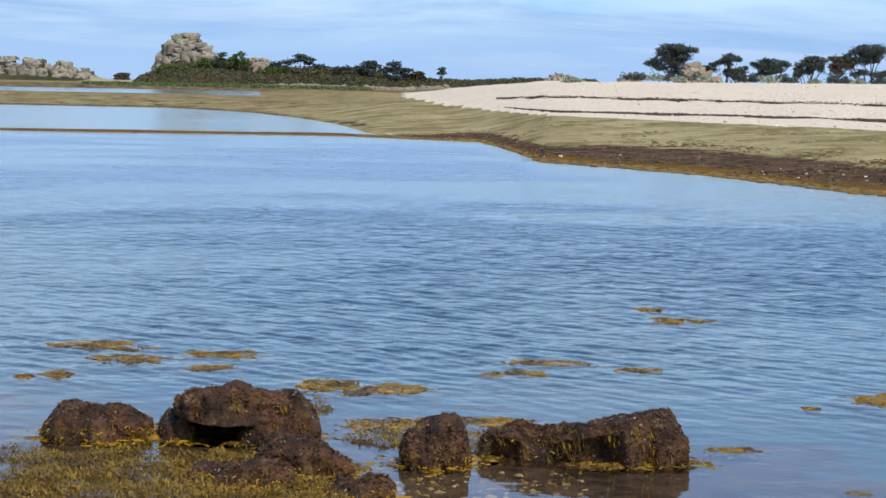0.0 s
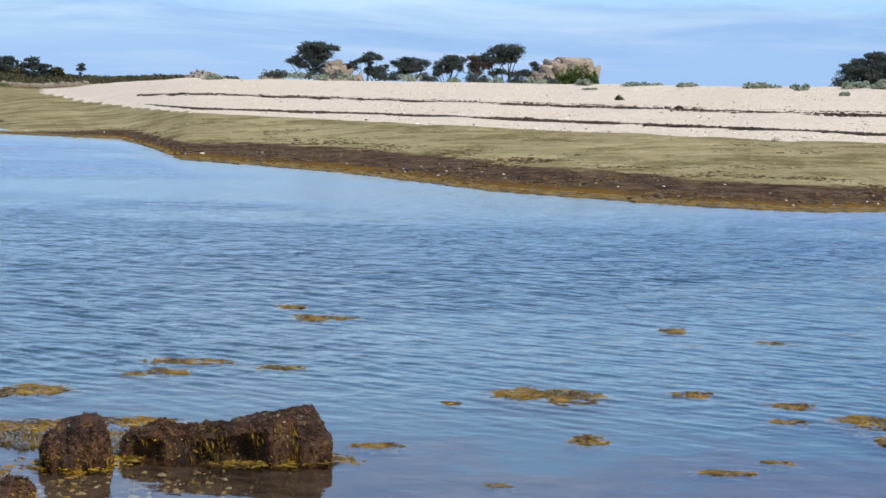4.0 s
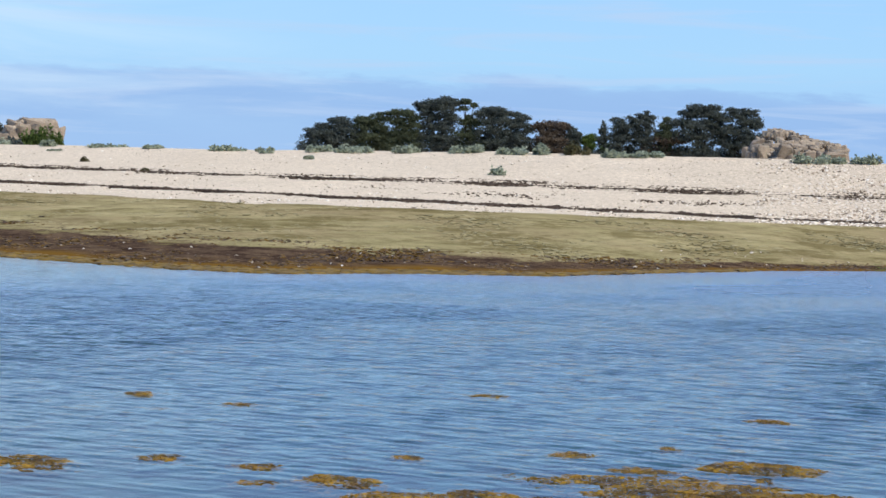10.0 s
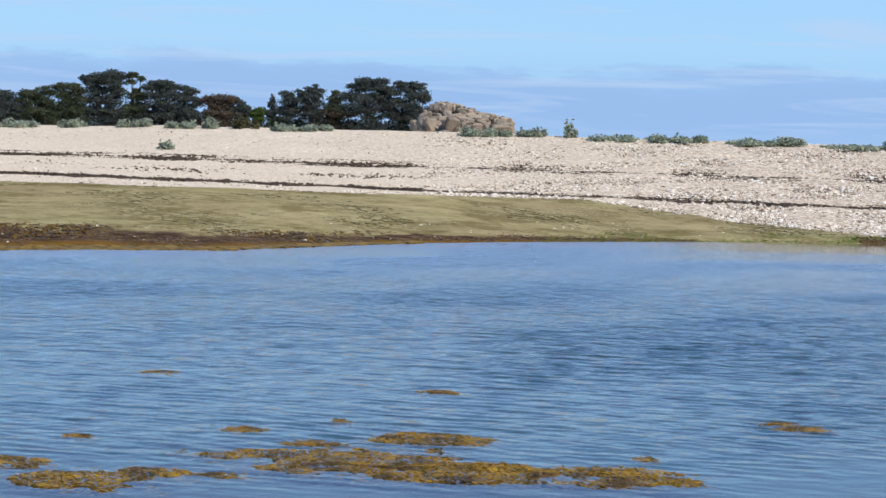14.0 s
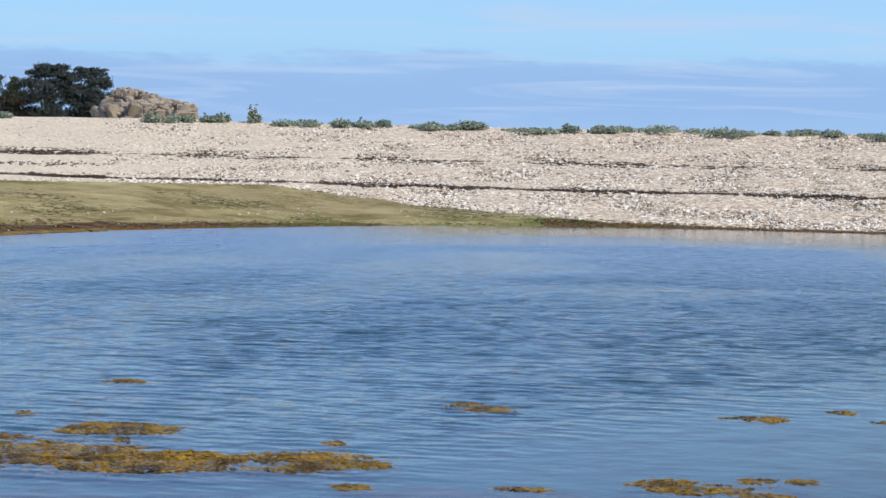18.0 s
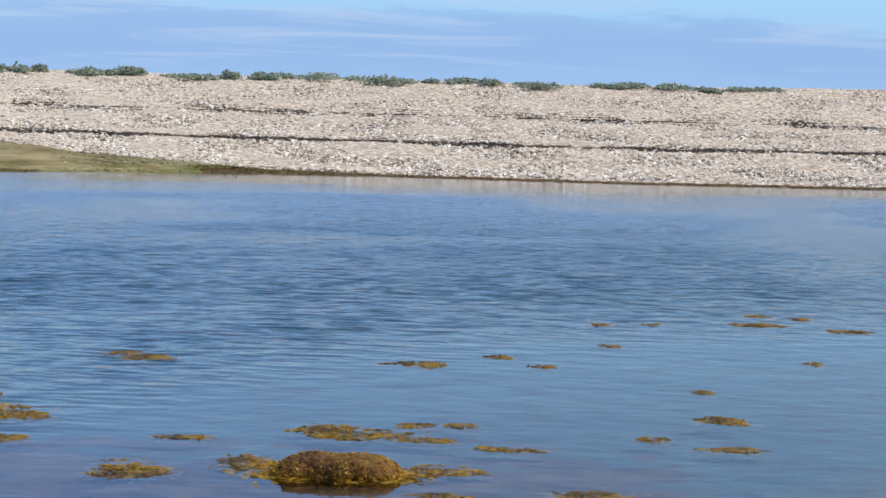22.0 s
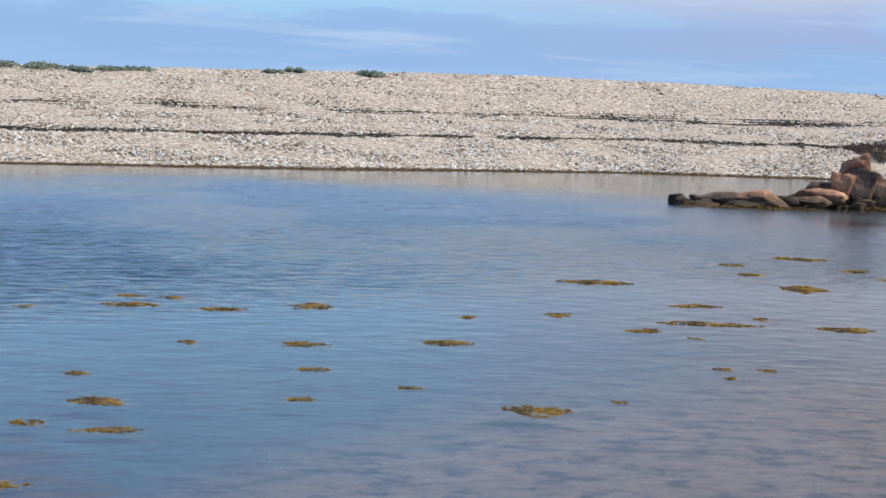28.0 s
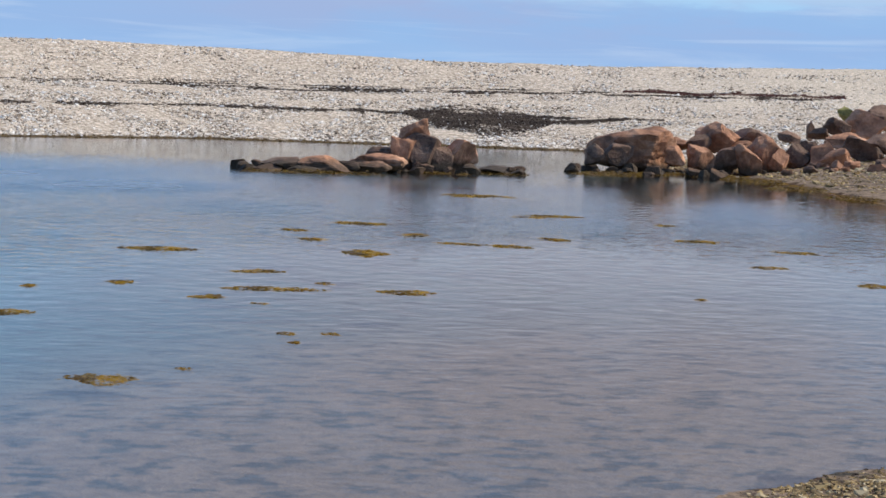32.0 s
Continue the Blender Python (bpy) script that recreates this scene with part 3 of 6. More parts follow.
def make_water():
    azs = np.concatenate([np.arange(-178, -90, 4.0), np.arange(-88, 14.01, 0.13), np.arange(18, 182, 4.0)])
    rs = np.concatenate([[-0.05], np.arange(0.6, 12, 1.0), np.arange(12, 30, 0.05), 30 + 50 * (0.5 * np.linspace(0, 1, 310) + 0.5 * np.linspace(0, 1, 310) ** 2.2), np.arange(80.5, 130, 1.0), np.geomspace(130, 4700, 26)])
    aa, rr = np.meshgrid(azs, rs, indexing="ij")
    x, y = -np.sin(np.radians(aa)) * rr, np.cos(np.radians(aa)) * rr
    rng = np.random.default_rng(6)
    z = np.zeros_like(x)
    for k in range(64):
        lam, spread, steep = (rng.uniform(0.16, 0.30), 12, 1.15) if k < 42 else ((rng.uniform(0.30, 0.55), 26, 0.6) if k < 58 else (rng.uniform(0.6, 1.4), 35, 0.25))
        a = radians(-50 + rng.normal(0, spread))
        d = (-math.sin(a), math.cos(a))
        z += 0.00098 * steep * (lam / 0.30) ** 0.9 * (1 - smooth01(rr, 130 * lam, 210 * lam)) * np.sin((x * d[0] + y * d[1]) * 2 * math.pi / lam + rng.uniform(0, 6.28))
    g = gusts(x, y)
    shore = by(np.clip(aa, -96, 14), N_AZ, N_R)
    still = np.interp(-aa, [36, 46, 60, 75], [0, 4.5, 9, 14])
    calm = smooth01(rr - shore - still, 3.2, 8.5 + 0.6 * still) * (1 - 0.5 * smooth01(-aa, 52, 70) * (1 - smooth01(rr, 30, 50)))
    wind = (0.50 + 0.50 * g) * (0.04 + 0.96 * calm)
    z *= wind * (1 - smooth01(rr, 66, 79)) * (1 - 0.8 * smooth01(-aa, 62, 72) * (0.5 + 0.5 * smooth01(rr, 44, 58))) * smooth01(rr, 12, 12.6) * smooth01(aa, -88, -87.6) * (1 - smooth01(aa, 13.6, 14))
    edge = by(np.clip(aa, -96, 14), H_AZ, R_WATER) - rr
    wide = np.interp(-aa, [58, 72, 79, 81], [0, 24, 24, 6])
    far_calm = 1 - 0.7 * np.exp(-(edge / 9.0) ** 2) * smooth01(aa, -26, -8) - 0.94 * (1 - smooth01(edge, 4 + 0.6 * wide, 16 + 1.3 * wide)) * (1 - smooth01(aa, -40, -32))
    ruffle = wind * (0.25 + 0.75 * smooth01(rr, 20, 46)) * far_calm * (1 - 0.75 * smooth01(rr, 96, 100))
    chop = ruffle * (1 - 0.80 * smooth01(rr, 31, 53))
    na, nr = aa.shape
    i = np.arange(na * nr).reshape(na, nr)
    nxt = np.roll(i, -1, 0)
    quads = np.stack([i[:, :-1], nxt[:, :-1], nxt[:, 1:], i[:, 1:]], -1).reshape(-1, 4)[:, ::-1]
    me = quick_mesh("water", np.stack([x, y, z], -1).reshape(-1, 3), quads)
    me.attributes.new("ruffle", "FLOAT", "POINT").data.foreach_set("value", ruffle.reshape(-1).astype(np.float32))
    me.attributes.new("chop", "FLOAT", "POINT").data.foreach_set("value", chop.reshape(-1).astype(np.float32))
    # the dimming also grows towards the right, to darken the water there
    me.attributes.new("tilt", "FLOAT", "POINT").data.foreach_set("value", (ruffle * (0.02 + 0.12 * smooth01(-aa, 8, 42))).reshape(-1).astype(np.float32))
    me.materials.append(M_WATER)
    return tagged(new("water", me), "shallow blue tidal lagoon ruffled by a light breeze", "water", kind="structure")


water = make_water()


# ---- shapes shared by many things ----
RNG = np.random.default_rng(7)


def ico(level):
    bm = bmesh.new()
    bmesh.ops.create_icosphere(bm, subdivisions=level, radius=1.0)
    bm.verts.ensure_lookup_table()
    v = np.array([p.co[:] for p in bm.verts])
    f = np.array([[p.index for p in q.verts] for q in bm.faces])
    bm.free()
    return v, f


ICO = {n: ico(n) for n in (1, 2, 3, 4)}
ICO[0] = (np.array([(1, 0, 0), (-1, 0, 0), (0, 1, 0), (0, -1, 0), (0, 0, 1), (0, 0, -1)], float), np.array([(0, 2, 4), (2, 1, 4), (1, 3, 4), (3, 0, 4), (2, 0, 5), (1, 2, 5), (3, 1, 5), (0, 3, 5)]))


def boulder_mesh(seed, level=3, cuts=9, rough=0.10, boxy=0.0):
    """A unit boulder: flat broken faces, rounded edges and a pitted skin, from -1 to 1."""
    rng = np.random.default_rng(seed)
    v, f = ICO[level]
    v = v.copy()
    if boxy:
        v = np.sign(v) * np.abs(v) ** (1 - boxy)
    for _ in range(cuts):
        n = rng.normal(size=3)
        n /= np.linalg.norm(n)
        over = np.clip(v @ n - rng.uniform(0.42, 0.8), 0, None)
        v -= over[:, None] * n * 0.97
    off = rng.uniform(0, 50, 3)
    for k, p in enumerate(v):
        q = Vector(p * 1.6 + off)
        v[k] = p * (1 + rough * noise.noise(q) + 0.5 * rough * noise.noise(q * 3.1) + 0.25 * rough * noise.noise(q * 8))
    lo, hi = v.min(0), v.max(0)
    return (v - (lo + hi) / 2) / ((hi - lo) / 2), f


def boulder(name, az, r, z, wide, high, deep, seed, material, parent=None, level=3, cuts=9, rough=0.10, boxy=0.0, turn=0.0, sink=0.06, smooth=True):
    """A boulder with its foot at height z, turned to face the viewpoint."""
    v, f = boulder_mesh(seed, level, cuts, rough, boxy)
    v = v * (wide / 2, deep / 2, high * (1 + sink) / 2)
    v[:, 2] += high * (1 - sink) / 2
    a = radians(az + turn)
    c, s = math.cos(a), math.sin(a)
    x, y = v[:, 0] * c - v[:, 1] * s, v[:, 0] * s + v[:, 1] * c
    ob = mesh_object(name, np.stack([x, y, v[:, 2]], -1), f, material, parent, smooth=smooth)
    p = spot(az, r, z)
    ob.location = p - parent.location if parent else p
    return ob


def base(name, az, r, z):
    ob = new(name)
    ob.location = spot(az, r, z)
    return ob


def ribbons(p, ang, length, width, lift_end=0.0, curl=0.5, rng=RNG, twist=0.4):
    """Bent two-piece strips: verts and faces for strips centred at p, lying along ang."""
    n = len(p)
    d = np.stack([np.cos(ang), np.sin(ang), np.zeros(n)], -1)
    e = np.stack([-np.sin(ang), np.cos(ang), np.zeros(n)], -1)
    bend = rng.uniform(-curl, curl, n)[:, None] * length[:, None] * 0.5
    zz = np.zeros((n, 3))
    zz[:, 2] = lift_end if np.isscalar(lift_end) else 0
    if not np.isscalar(lift_end):
        zz[:, 2] = lift_end
    a, b, c = p - d * length[:, None] / 2, p + e * bend * 0.5 + zz * 0.5, p + d * length[:, None] / 2 + zz
    w = e * width[:, None] / 2
    roll = np.zeros((n, 3))
    roll[:, 2] = rng.uniform(-twist, twist, n) * width
    v = np.stack([a - w * 0.4, a + w * 0.4, b - w - roll, b + w + roll, c - w * 0.5, c + w * 0.5], 1).reshape(-1, 3)
    i = np.arange(n)[:, None] * 6
    f = np.concatenate([i + [0, 1, 3, 2], i + [2, 3, 5, 4]], 0)
    return v, f


def lumps(p, size, flat, rng=RNG, level=1):
    """Small rough stones or clumps: a 20-sided lump at each place."""
    v, f = ICO[level]
    n = len(p)
    q = rng.normal(size=(n, 4))
    q /= np.linalg.norm(q, axis=1, keepdims=True)
    w, x, y, z = q.T
    rot = np.stack([np.stack([1 - 2 * (y * y + z * z), 2 * (x * y - z * w), 2 * (x * z + y * w)], -1),
                    np.stack([2 * (x * y + z * w), 1 - 2 * (x * x + z * z), 2 * (y * z - x * w)], -1),
                    np.stack([2 * (x * z - y * w), 2 * (y * z + x * w), 1 - 2 * (x * x + y * y)], -1)], 1)
    scale = rng.uniform(0.65, 1.25, (n, 1, 3))
    vv = np.einsum("nij,nkj->nki", rot, v[None] * scale * rng.uniform(0.8, 1.15, (n, len(v), 1)))
    vv = vv * (np.asarray(size)[:, None, None] / 2) * np.array([1, 1, flat])
    vv += p[:, None]
    ff = f[None] + (np.arange(n) * len(v))[:, None, None]
    return vv.reshape(-1, 3), ff.reshape(-1, 3)


def leaves(p, size, rng=RNG, up=0.0):
    """Small bent leaf sprays, two triangles each, at the places p."""
    n = len(p)
    d = rng.normal(size=(n, 3))
    d[:, 2] = d[:, 2] * (1 - up) * 0.6 + up
    d /= np.linalg.norm(d, axis=1, keepdims=True)
    e = np.cross(d, rng.normal(size=(n, 3)))
    e /= np.linalg.norm(e, axis=1, keepdims=True)
    s = np.asarray(size)[:, None]
    k = np.cross(d, e) * s * 0.25
    v = np.stack([p - d * s * 0.5, p + e * s * 0.38 + k, p + d * s * 0.6, p - e * s * 0.38 + k], 1).reshape(-1, 3)
    i = np.arange(n)[:, None] * 4
    return v, np.concatenate([i + [0, 1, 2], i + [0, 2, 3]], 0)


def polar(az, r):
    a = np.radians(az)
    return np.stack([-np.sin(a) * r, np.cos(a) * r, land(az, r)[0]], -1)


def tube(points, radii, sides=7):
    """A tapered limb through the points."""
    verts, faces = [], []
    for k, (p, q) in enumerate(zip(points, radii)):
        way = (points[min(k + 1, len(points) - 1)] - points[max(k - 1, 0)]).normalized()
        side = way.orthogonal().normalized()
        other = way.cross(side)
        for j in range(sides):
            a = 2 * math.pi * j / sides
            verts.append(p + (side * math.cos(a) + other * math.sin(a)) * q)
    for k in range(len(points) - 1):
        for j in range(sides):
            a, b = k * sides + j, k * sides + (j + 1) % sides
            faces.append((a, b, b + sides, a + sides))
    return verts, faces


# ---- trees ----
def tree(name, az, r, wide, top, seed, label, foliage=None, lean=0.0, count=2600, category="tree", group="", leaf=0.34):
    """A low rounded tree: trunk, limbs and a crown built of many small sprays on pads. top: height of the highest twig."""
    rng = np.random.default_rng(seed)
    g = ground_z(az, r)
    ob = base(name, az, r, g)
    side = Vector((math.cos(radians(az)), math.sin(radians(az)), 0))
    away = Vector((-math.sin(radians(az)), math.cos(radians(az)), 0))
    high = top - g
    pads = []
    n = 55
    for _ in range(n):
        a, q = rng.uniform(0, 2 * math.pi), rng.uniform(0, 1) ** 0.6
        t = rng.uniform(0.0, 1.0) ** 0.8
        rad = math.sqrt(max(0.02, 1 - (t * 0.96) ** 2.6))
        pads.append((side * (math.cos(a) * q * rad * wide * 0.42 + lean * t) + away * (math.sin(a) * q * rad * wide * 0.34) + Vector((0, 0, high * (0.08 + 0.84 * t))), wide * rng.uniform(0.12, 0.22), high * rng.uniform(0.07, 0.12)))
    # trunk and limbs
    fork = Vector((0, 0, high * 0.2)) + side * lean * 0.5
    thick = max(0.16, high * 0.045)
    pts = [Vector((0, 0, -0.3)), fork * 0.5 + side * rng.uniform(-0.1, 0.1) * high * 0.3, fork]
    v, f = tube(pts, [thick, thick * 0.8, thick * 0.62])
    mesh_object("trunk", v, f, M_BARK, ob, smooth=True)
    for p, pr, ph in pads[::8]:
        midp = fork.lerp(p, 0.55) + Vector((rng.uniform(-1, 1), rng.uniform(-1, 1), -0.6)) * high * 0.04
        v, f = tube([fork - Vector((0, 0, 0.1)), midp, p - Vector((0, 0, ph * 0.5))], [thick * 0.45, thick * 0.28, thick * 0.1], 5)
        mesh_object("limb", v, f, M_BARK, ob, smooth=True)
    weight = np.array([pr * pr for _, pr, _ in pads])
    pick = rng.choice(len(pads), count, p=weight / weight.sum())
    d = rng.normal(size=(count, 3))
    d /= np.linalg.norm(d, axis=1, keepdims=True)
    d *= np.where(rng.uniform(size=(count, 1)) < 0.1, rng.uniform(1.05, 1.5, (count, 1)), rng.uniform(0.5, 1.06, (count, 1)))
    d[:, 2] = np.where(d[:, 2] < -0.35, -d[:, 2], d[:, 2])
    centre = np.array([p[:] for p, _, _ in pads])[pick]
    rad = np.array([(pr, pr, ph) for _, pr, ph in pads])[pick]
    v, f = leaves(centre + d * rad, rng.uniform(0.6, 1.35, count) * leaf, rng, 0.25)
    mesh_object("crown", v, f, foliage or M_CYPRESS, ob)
    return tagged(ob, label, category, group)


def lobed_tree(az, r, lobes, foliage, label, group, seed, leaf, dense, low=None, name="cypress_tree", full=1.0):
    """A wind-shaped tree from crown lobes (offset to the right, height of the middle, half width, half height): bare stems, limbs and clumped sprays."""
    rng = np.random.default_rng(seed)
    g = ground_z(az, r)
    ob = base(name, az, r, g)
    side = Vector((math.cos(radians(az)), math.sin(radians(az)), 0))
    away = Vector((-math.sin(radians(az)), math.cos(radians(az)), 0))
    lobes = [(dx, z - 0.12 * h * full, w * (1 + 0.22 * full), h * (1 + 0.55 * full) + 0.1) for dx, z, w, h in lobes] + ([(q, low + dz, max(w for _, _, w, _ in lobes) * 0.75, 1.5) for q, dz in ((-2.0, -0.4), (0.0, 0.6), (2.0, -0.2))] if low else [])
    top = max(z for _, z, _, _ in lobes) - g
    thick = max(0.12, top * 0.032)
    fork = Vector((0, 0, top * 0.42)) + side * lobes[0][0] * 0.35
    v, f = tube([Vector((0, 0, -0.3)), fork * 0.5 + side * rng.uniform(-0.2, 0.2), fork], [thick, thick * 0.8, thick * 0.65])
    mesh_object("trunk", v, f, M_BARK, ob, smooth=True)
    centres, radii = [], []
    for k, (dx, z, w, h) in enumerate(lobes):
        mid = side * dx + Vector((0, 0, z - g))
        start = fork if k % 2 == 0 else side * rng.uniform(-0.3, 0.3)
        bend = start.lerp(mid, 0.5) + side * rng.uniform(-0.2, 0.2) + Vector((0, 0, -0.05 * top))
        v, f = tube([start - Vector((0, 0, 0.1)), bend, mid], [thick * 0.5, thick * 0.34, thick * 0.15], 5)
        mesh_object("limb", v, f, M_BARK, ob, smooth=True)
        for q in range(int(16 + 14 * w)):
            d = rng.normal(size=3)
            d *= 0.95 * rng.uniform() ** 0.4 / np.linalg.norm(d)
            c = mid + side * (d[0] * w) + away * (d[1] * w * 0.8) + Vector((0, 0, d[2] * h))
            s = rng.uniform(0.26, 0.46) * min(w, 1.6) + 0.08
            centres.append(c[:])
            radii.append((s, s, max(0.45 * s, 0.35 * h * rng.uniform(0.6, 1.1))))
    centres, radii = np.array(centres), np.array(radii)
    weight = radii[:, 0] * (radii[:, 0] + radii[:, 2])
    count = int(min(24000, dense * sum(w * (h + 0.3) for _, _, w, h in lobes) / leaf ** 2))
    pick = rng.choice(len(centres), count, p=weight / weight.sum())
    d = rng.normal(size=(count, 3))
    d /= np.linalg.norm(d, axis=1, keepdims=True)
    d *= np.where(rng.uniform(size=(count, 1)) < 0.07, rng.uniform(1.0, 1.6, (count, 1)), rng.uniform(0.3, 1.05, (count, 1)))
    v, f = leaves(centres[pick] + d * radii[pick], rng.uniform(0.5, 1.4, count) * leaf, rng, 0.3)
    mesh_object("crown", v, f, foliage or M_CYPRESS, ob)
    return tagged(ob, label, "tree", group)


R_T, R_C = 245.0, 285.0


def row_tree(az, lobes, foliage, label):
    lobed_tree(az, R_T, lobes, foliage, label, "wind-bent cypresses behind the beach", int(-az * 100), 0.17, 34, None, "cypress_tree", -0.1)


def grove_tree(az, lobes, foliage, label):
    lobed_tree(az, R_C, [(dx, z - 0.22, w, h) for dx, z, w, h in lobes], foliage, label, "dense cypress grove behind the beach", int(-az * 100), 0.22, 34, 4.9, "cypress_tree", -0.1)


row_tree(-5.43, [(0.0, 6.5, 1.6, 0.31), (1.4, 6.4, 1.0, 0.37), (2.0, 6.2, 0.6, 0.18), (-0.9, 5.9, 1.3, 0.49), (0.6, 5.6, 1.2, 0.55), (-0.4, 5.2, 1.5, 0.49), (-2.1, 5.1, 0.8, 0.24), (-2.8, 4.8, 0.6, 0.18), (-2.0, 4.6, 0.9, 0.31), (-1.2, 4.4, 0.8, 0.31), (0.2, 4.7, 0.9, 0.49), (0.6, 4.0, 0.6, 0.49), (-0.2, 3.8, 0.7, 0.37)], M_CYPRESS, "dark wind-flattened cypress with layered spreading branches")
row_tree(-6.71, [(0.4, 5.5, 1.0, 0.37), (1.2, 5.4, 0.6, 0.18), (-0.2, 5.2, 0.6, 0.24), (-0.8, 5.0, 0.4, 0.15), (0.2, 4.9, 0.5, 0.24), (0.4, 4.2, 0.3, 0.55)], M_CYPRESS, "small dark cypress with a leaning umbrella crown")
row_tree(-6.30, [(0.0, 4.4, 0.9, 0.31), (0.4, 4.8, 0.5, 0.18), (-0.8, 4.2, 0.5, 0.18), (-0.2, 4.0, 0.6, 0.24)], M_CYPRESS, "low dark cypress bush beside a pink granite rock")
row_tree(-7.00, [(-0.4, 4.0, 0.7, 0.49), (0.5, 4.2, 0.7, 0.37), (0.9, 4.5, 0.3, 0.18), (-1.1, 4.1, 0.5, 0.49), (-0.1, 3.6, 1.0, 0.31)], M_CYPRESS, "low dark cypress shrub between taller trees")
row_tree(-7.83, [(-0.2, 5.3, 1.0, 0.24), (0.9, 5.0, 1.0, 0.31), (-0.9, 4.8, 1.0, 0.37), (0.0, 4.6, 1.7, 0.43), (-1.8, 5.0, 0.4, 0.15), (1.7, 4.9, 0.5, 0.24), (-0.6, 4.1, 0.9, 0.37), (0.7, 4.2, 0.7, 0.31), (-1.3, 3.8, 0.6, 0.31), (1.2, 3.7, 0.5, 0.24)], M_CYPRESS, "broad dark cypress leaning over the beach crest")
row_tree(-8.83, [(0.1, 5.6, 0.9, 0.24), (1.0, 5.3, 0.7, 0.49), (-0.5, 5.1, 0.8, 0.43), (-1.2, 4.7, 0.7, 0.37), (0.1, 4.8, 1.2, 0.49), (-1.3, 4.2, 0.6, 0.43), (-0.5, 4.2, 0.7, 0.31), (-1.5, 3.8, 0.4, 0.24), (1.1, 4.5, 0.4, 0.37)], M_CYPRESS, "rounded dark cypress with bare lower stems")
row_tree(-9.48, [(-0.2, 5.7, 0.8, 0.24), (0.0, 5.2, 0.9, 0.43), (0.7, 4.9, 1.0, 0.49), (-0.4, 4.6, 0.6, 0.55), (0.0, 4.1, 0.7, 0.37)], M_CYPRESS_BROWN, "slender cypress with brownish inner branches")
row_tree(-10.29, [(0.2, 6.8, 1.7, 0.31), (1.1, 6.6, 0.8, 0.37), (-1.3, 6.3, 1.3, 0.43), (-2.3, 5.8, 1.0, 0.37), (-0.1, 6.1, 1.5, 0.43), (-1.0, 5.5, 1.3, 0.31), (0.4, 5.6, 0.7, 0.31), (-2.6, 5.3, 0.8, 0.31)], M_CYPRESS, "tall cypress with a flat leaning umbrella crown and bare stems")
row_tree(-10.58, [(-0.4, 4.0, 0.9, 0.31), (0.5, 4.2, 0.8, 0.31), (1.0, 4.0, 0.6, 0.24)], M_CYPRESS, "low dark shrubby cypress beside a granite outcrop")
row_tree(-10.05, [(0.3, 4.3, 0.8, 0.18), (-0.6, 4.0, 0.6, 0.24)], M_CYPRESS, "low bluish shrubby cypress under a leaning crown")
row_tree(-11.01, [(-0.1, 5.0, 0.4, 0.37), (0.9, 5.3, 0.2, 0.24), (0.0, 4.5, 0.4, 0.37), (-0.6, 5.2, 0.2, 0.18), (0.7, 4.9, 0.3, 0.24)], M_CYPRESS, "small dark cypress against a granite outcrop")
grove_tree(-19.20, [(1.1, 7.9, 1.6, 0.36), (-0.7, 7.1, 1.4, 0.36), (-2.1, 6.6, 1.1, 0.28), (1.8, 7.2, 2.1, 0.57), (-0.4, 6.1, 2.8, 0.71), (3.2, 6.2, 2.1, 0.85)], M_CYPRESS, "low cypress at the thin end of the grove")
grove_tree(-20.41, [(-1.4, 8.1, 1.6, 0.36), (0.4, 8.6, 1.3, 0.43), (1.4, 9.1, 0.7, 0.21), (-0.7, 7.3, 2.5, 0.71), (-1.4, 6.0, 2.8, 0.71), (2.1, 6.3, 2.1, 0.85)], M_CYPRESS_GREEN, "low green cypress with a sloping wind-cut top")
grove_tree(-21.06, [(0.0, 9.2, 1.6, 0.28), (1.1, 8.7, 1.4, 0.43), (-1.1, 8.3, 1.6, 0.5), (0.4, 7.5, 2.3, 0.71), (0.7, 6.2, 2.1, 0.85)], M_CYPRESS_GREEN, "broad green cypress with a sloping wind-cut top")
grove_tree(-22.06, [(-1.8, 8.8, 1.4, 0.6), (-1.6, 7.6, 1.6, 0.7), (-2.1, 6.3, 1.6, 0.65), (0.0, 10.9, 1.9, 0.36), (1.4, 10.8, 1.3, 0.43), (-1.8, 10.4, 1.4, 0.43), (-2.8, 10.2, 1.0, 0.28), (-3.4, 10.5, 0.4, 0.15), (0.0, 10.0, 2.3, 0.64), (-2.1, 9.7, 1.3, 0.28), (0.4, 8.9, 1.9, 0.57), (0.7, 7.7, 2.0, 0.85), (0.4, 6.2, 2.5, 0.71)], M_CYPRESS, "tallest dark cypress of the grove with a flat spreading crown")
grove_tree(-22.70, [(-0.4, 10.9, 0.9, 0.28), (0.6, 10.5, 0.7, 0.21), (-0.6, 10.0, 0.7, 0.36), (0.1, 9.0, 0.6, 0.21), (0.4, 8.3, 1.4, 0.57), (0.0, 6.8, 1.8, 0.85)], M_CYPRESS_GREEN, "thin cypress with airy side branches among dense crowns")
grove_tree(-23.35, [(-0.2, 10.0, 1.6, 0.28), (0.7, 9.6, 1.8, 0.43), (-1.4, 9.4, 1.3, 0.28), (0.0, 8.7, 2.5, 0.71), (-0.4, 7.4, 2.8, 0.85), (0.4, 6.2, 2.8, 0.57)], M_CYPRESS, "dark cypress with a rounded dense crown")
grove_tree(-23.99, [(-0.4, 9.5, 0.9, 0.21), (0.4, 9.1, 1.1, 0.36), (-0.4, 8.2, 1.8, 0.64), (1.1, 7.8, 1.0, 0.5), (0.0, 6.8, 2.0, 0.85)], M_CYPRESS, "dark cypress with ragged upper twigs")
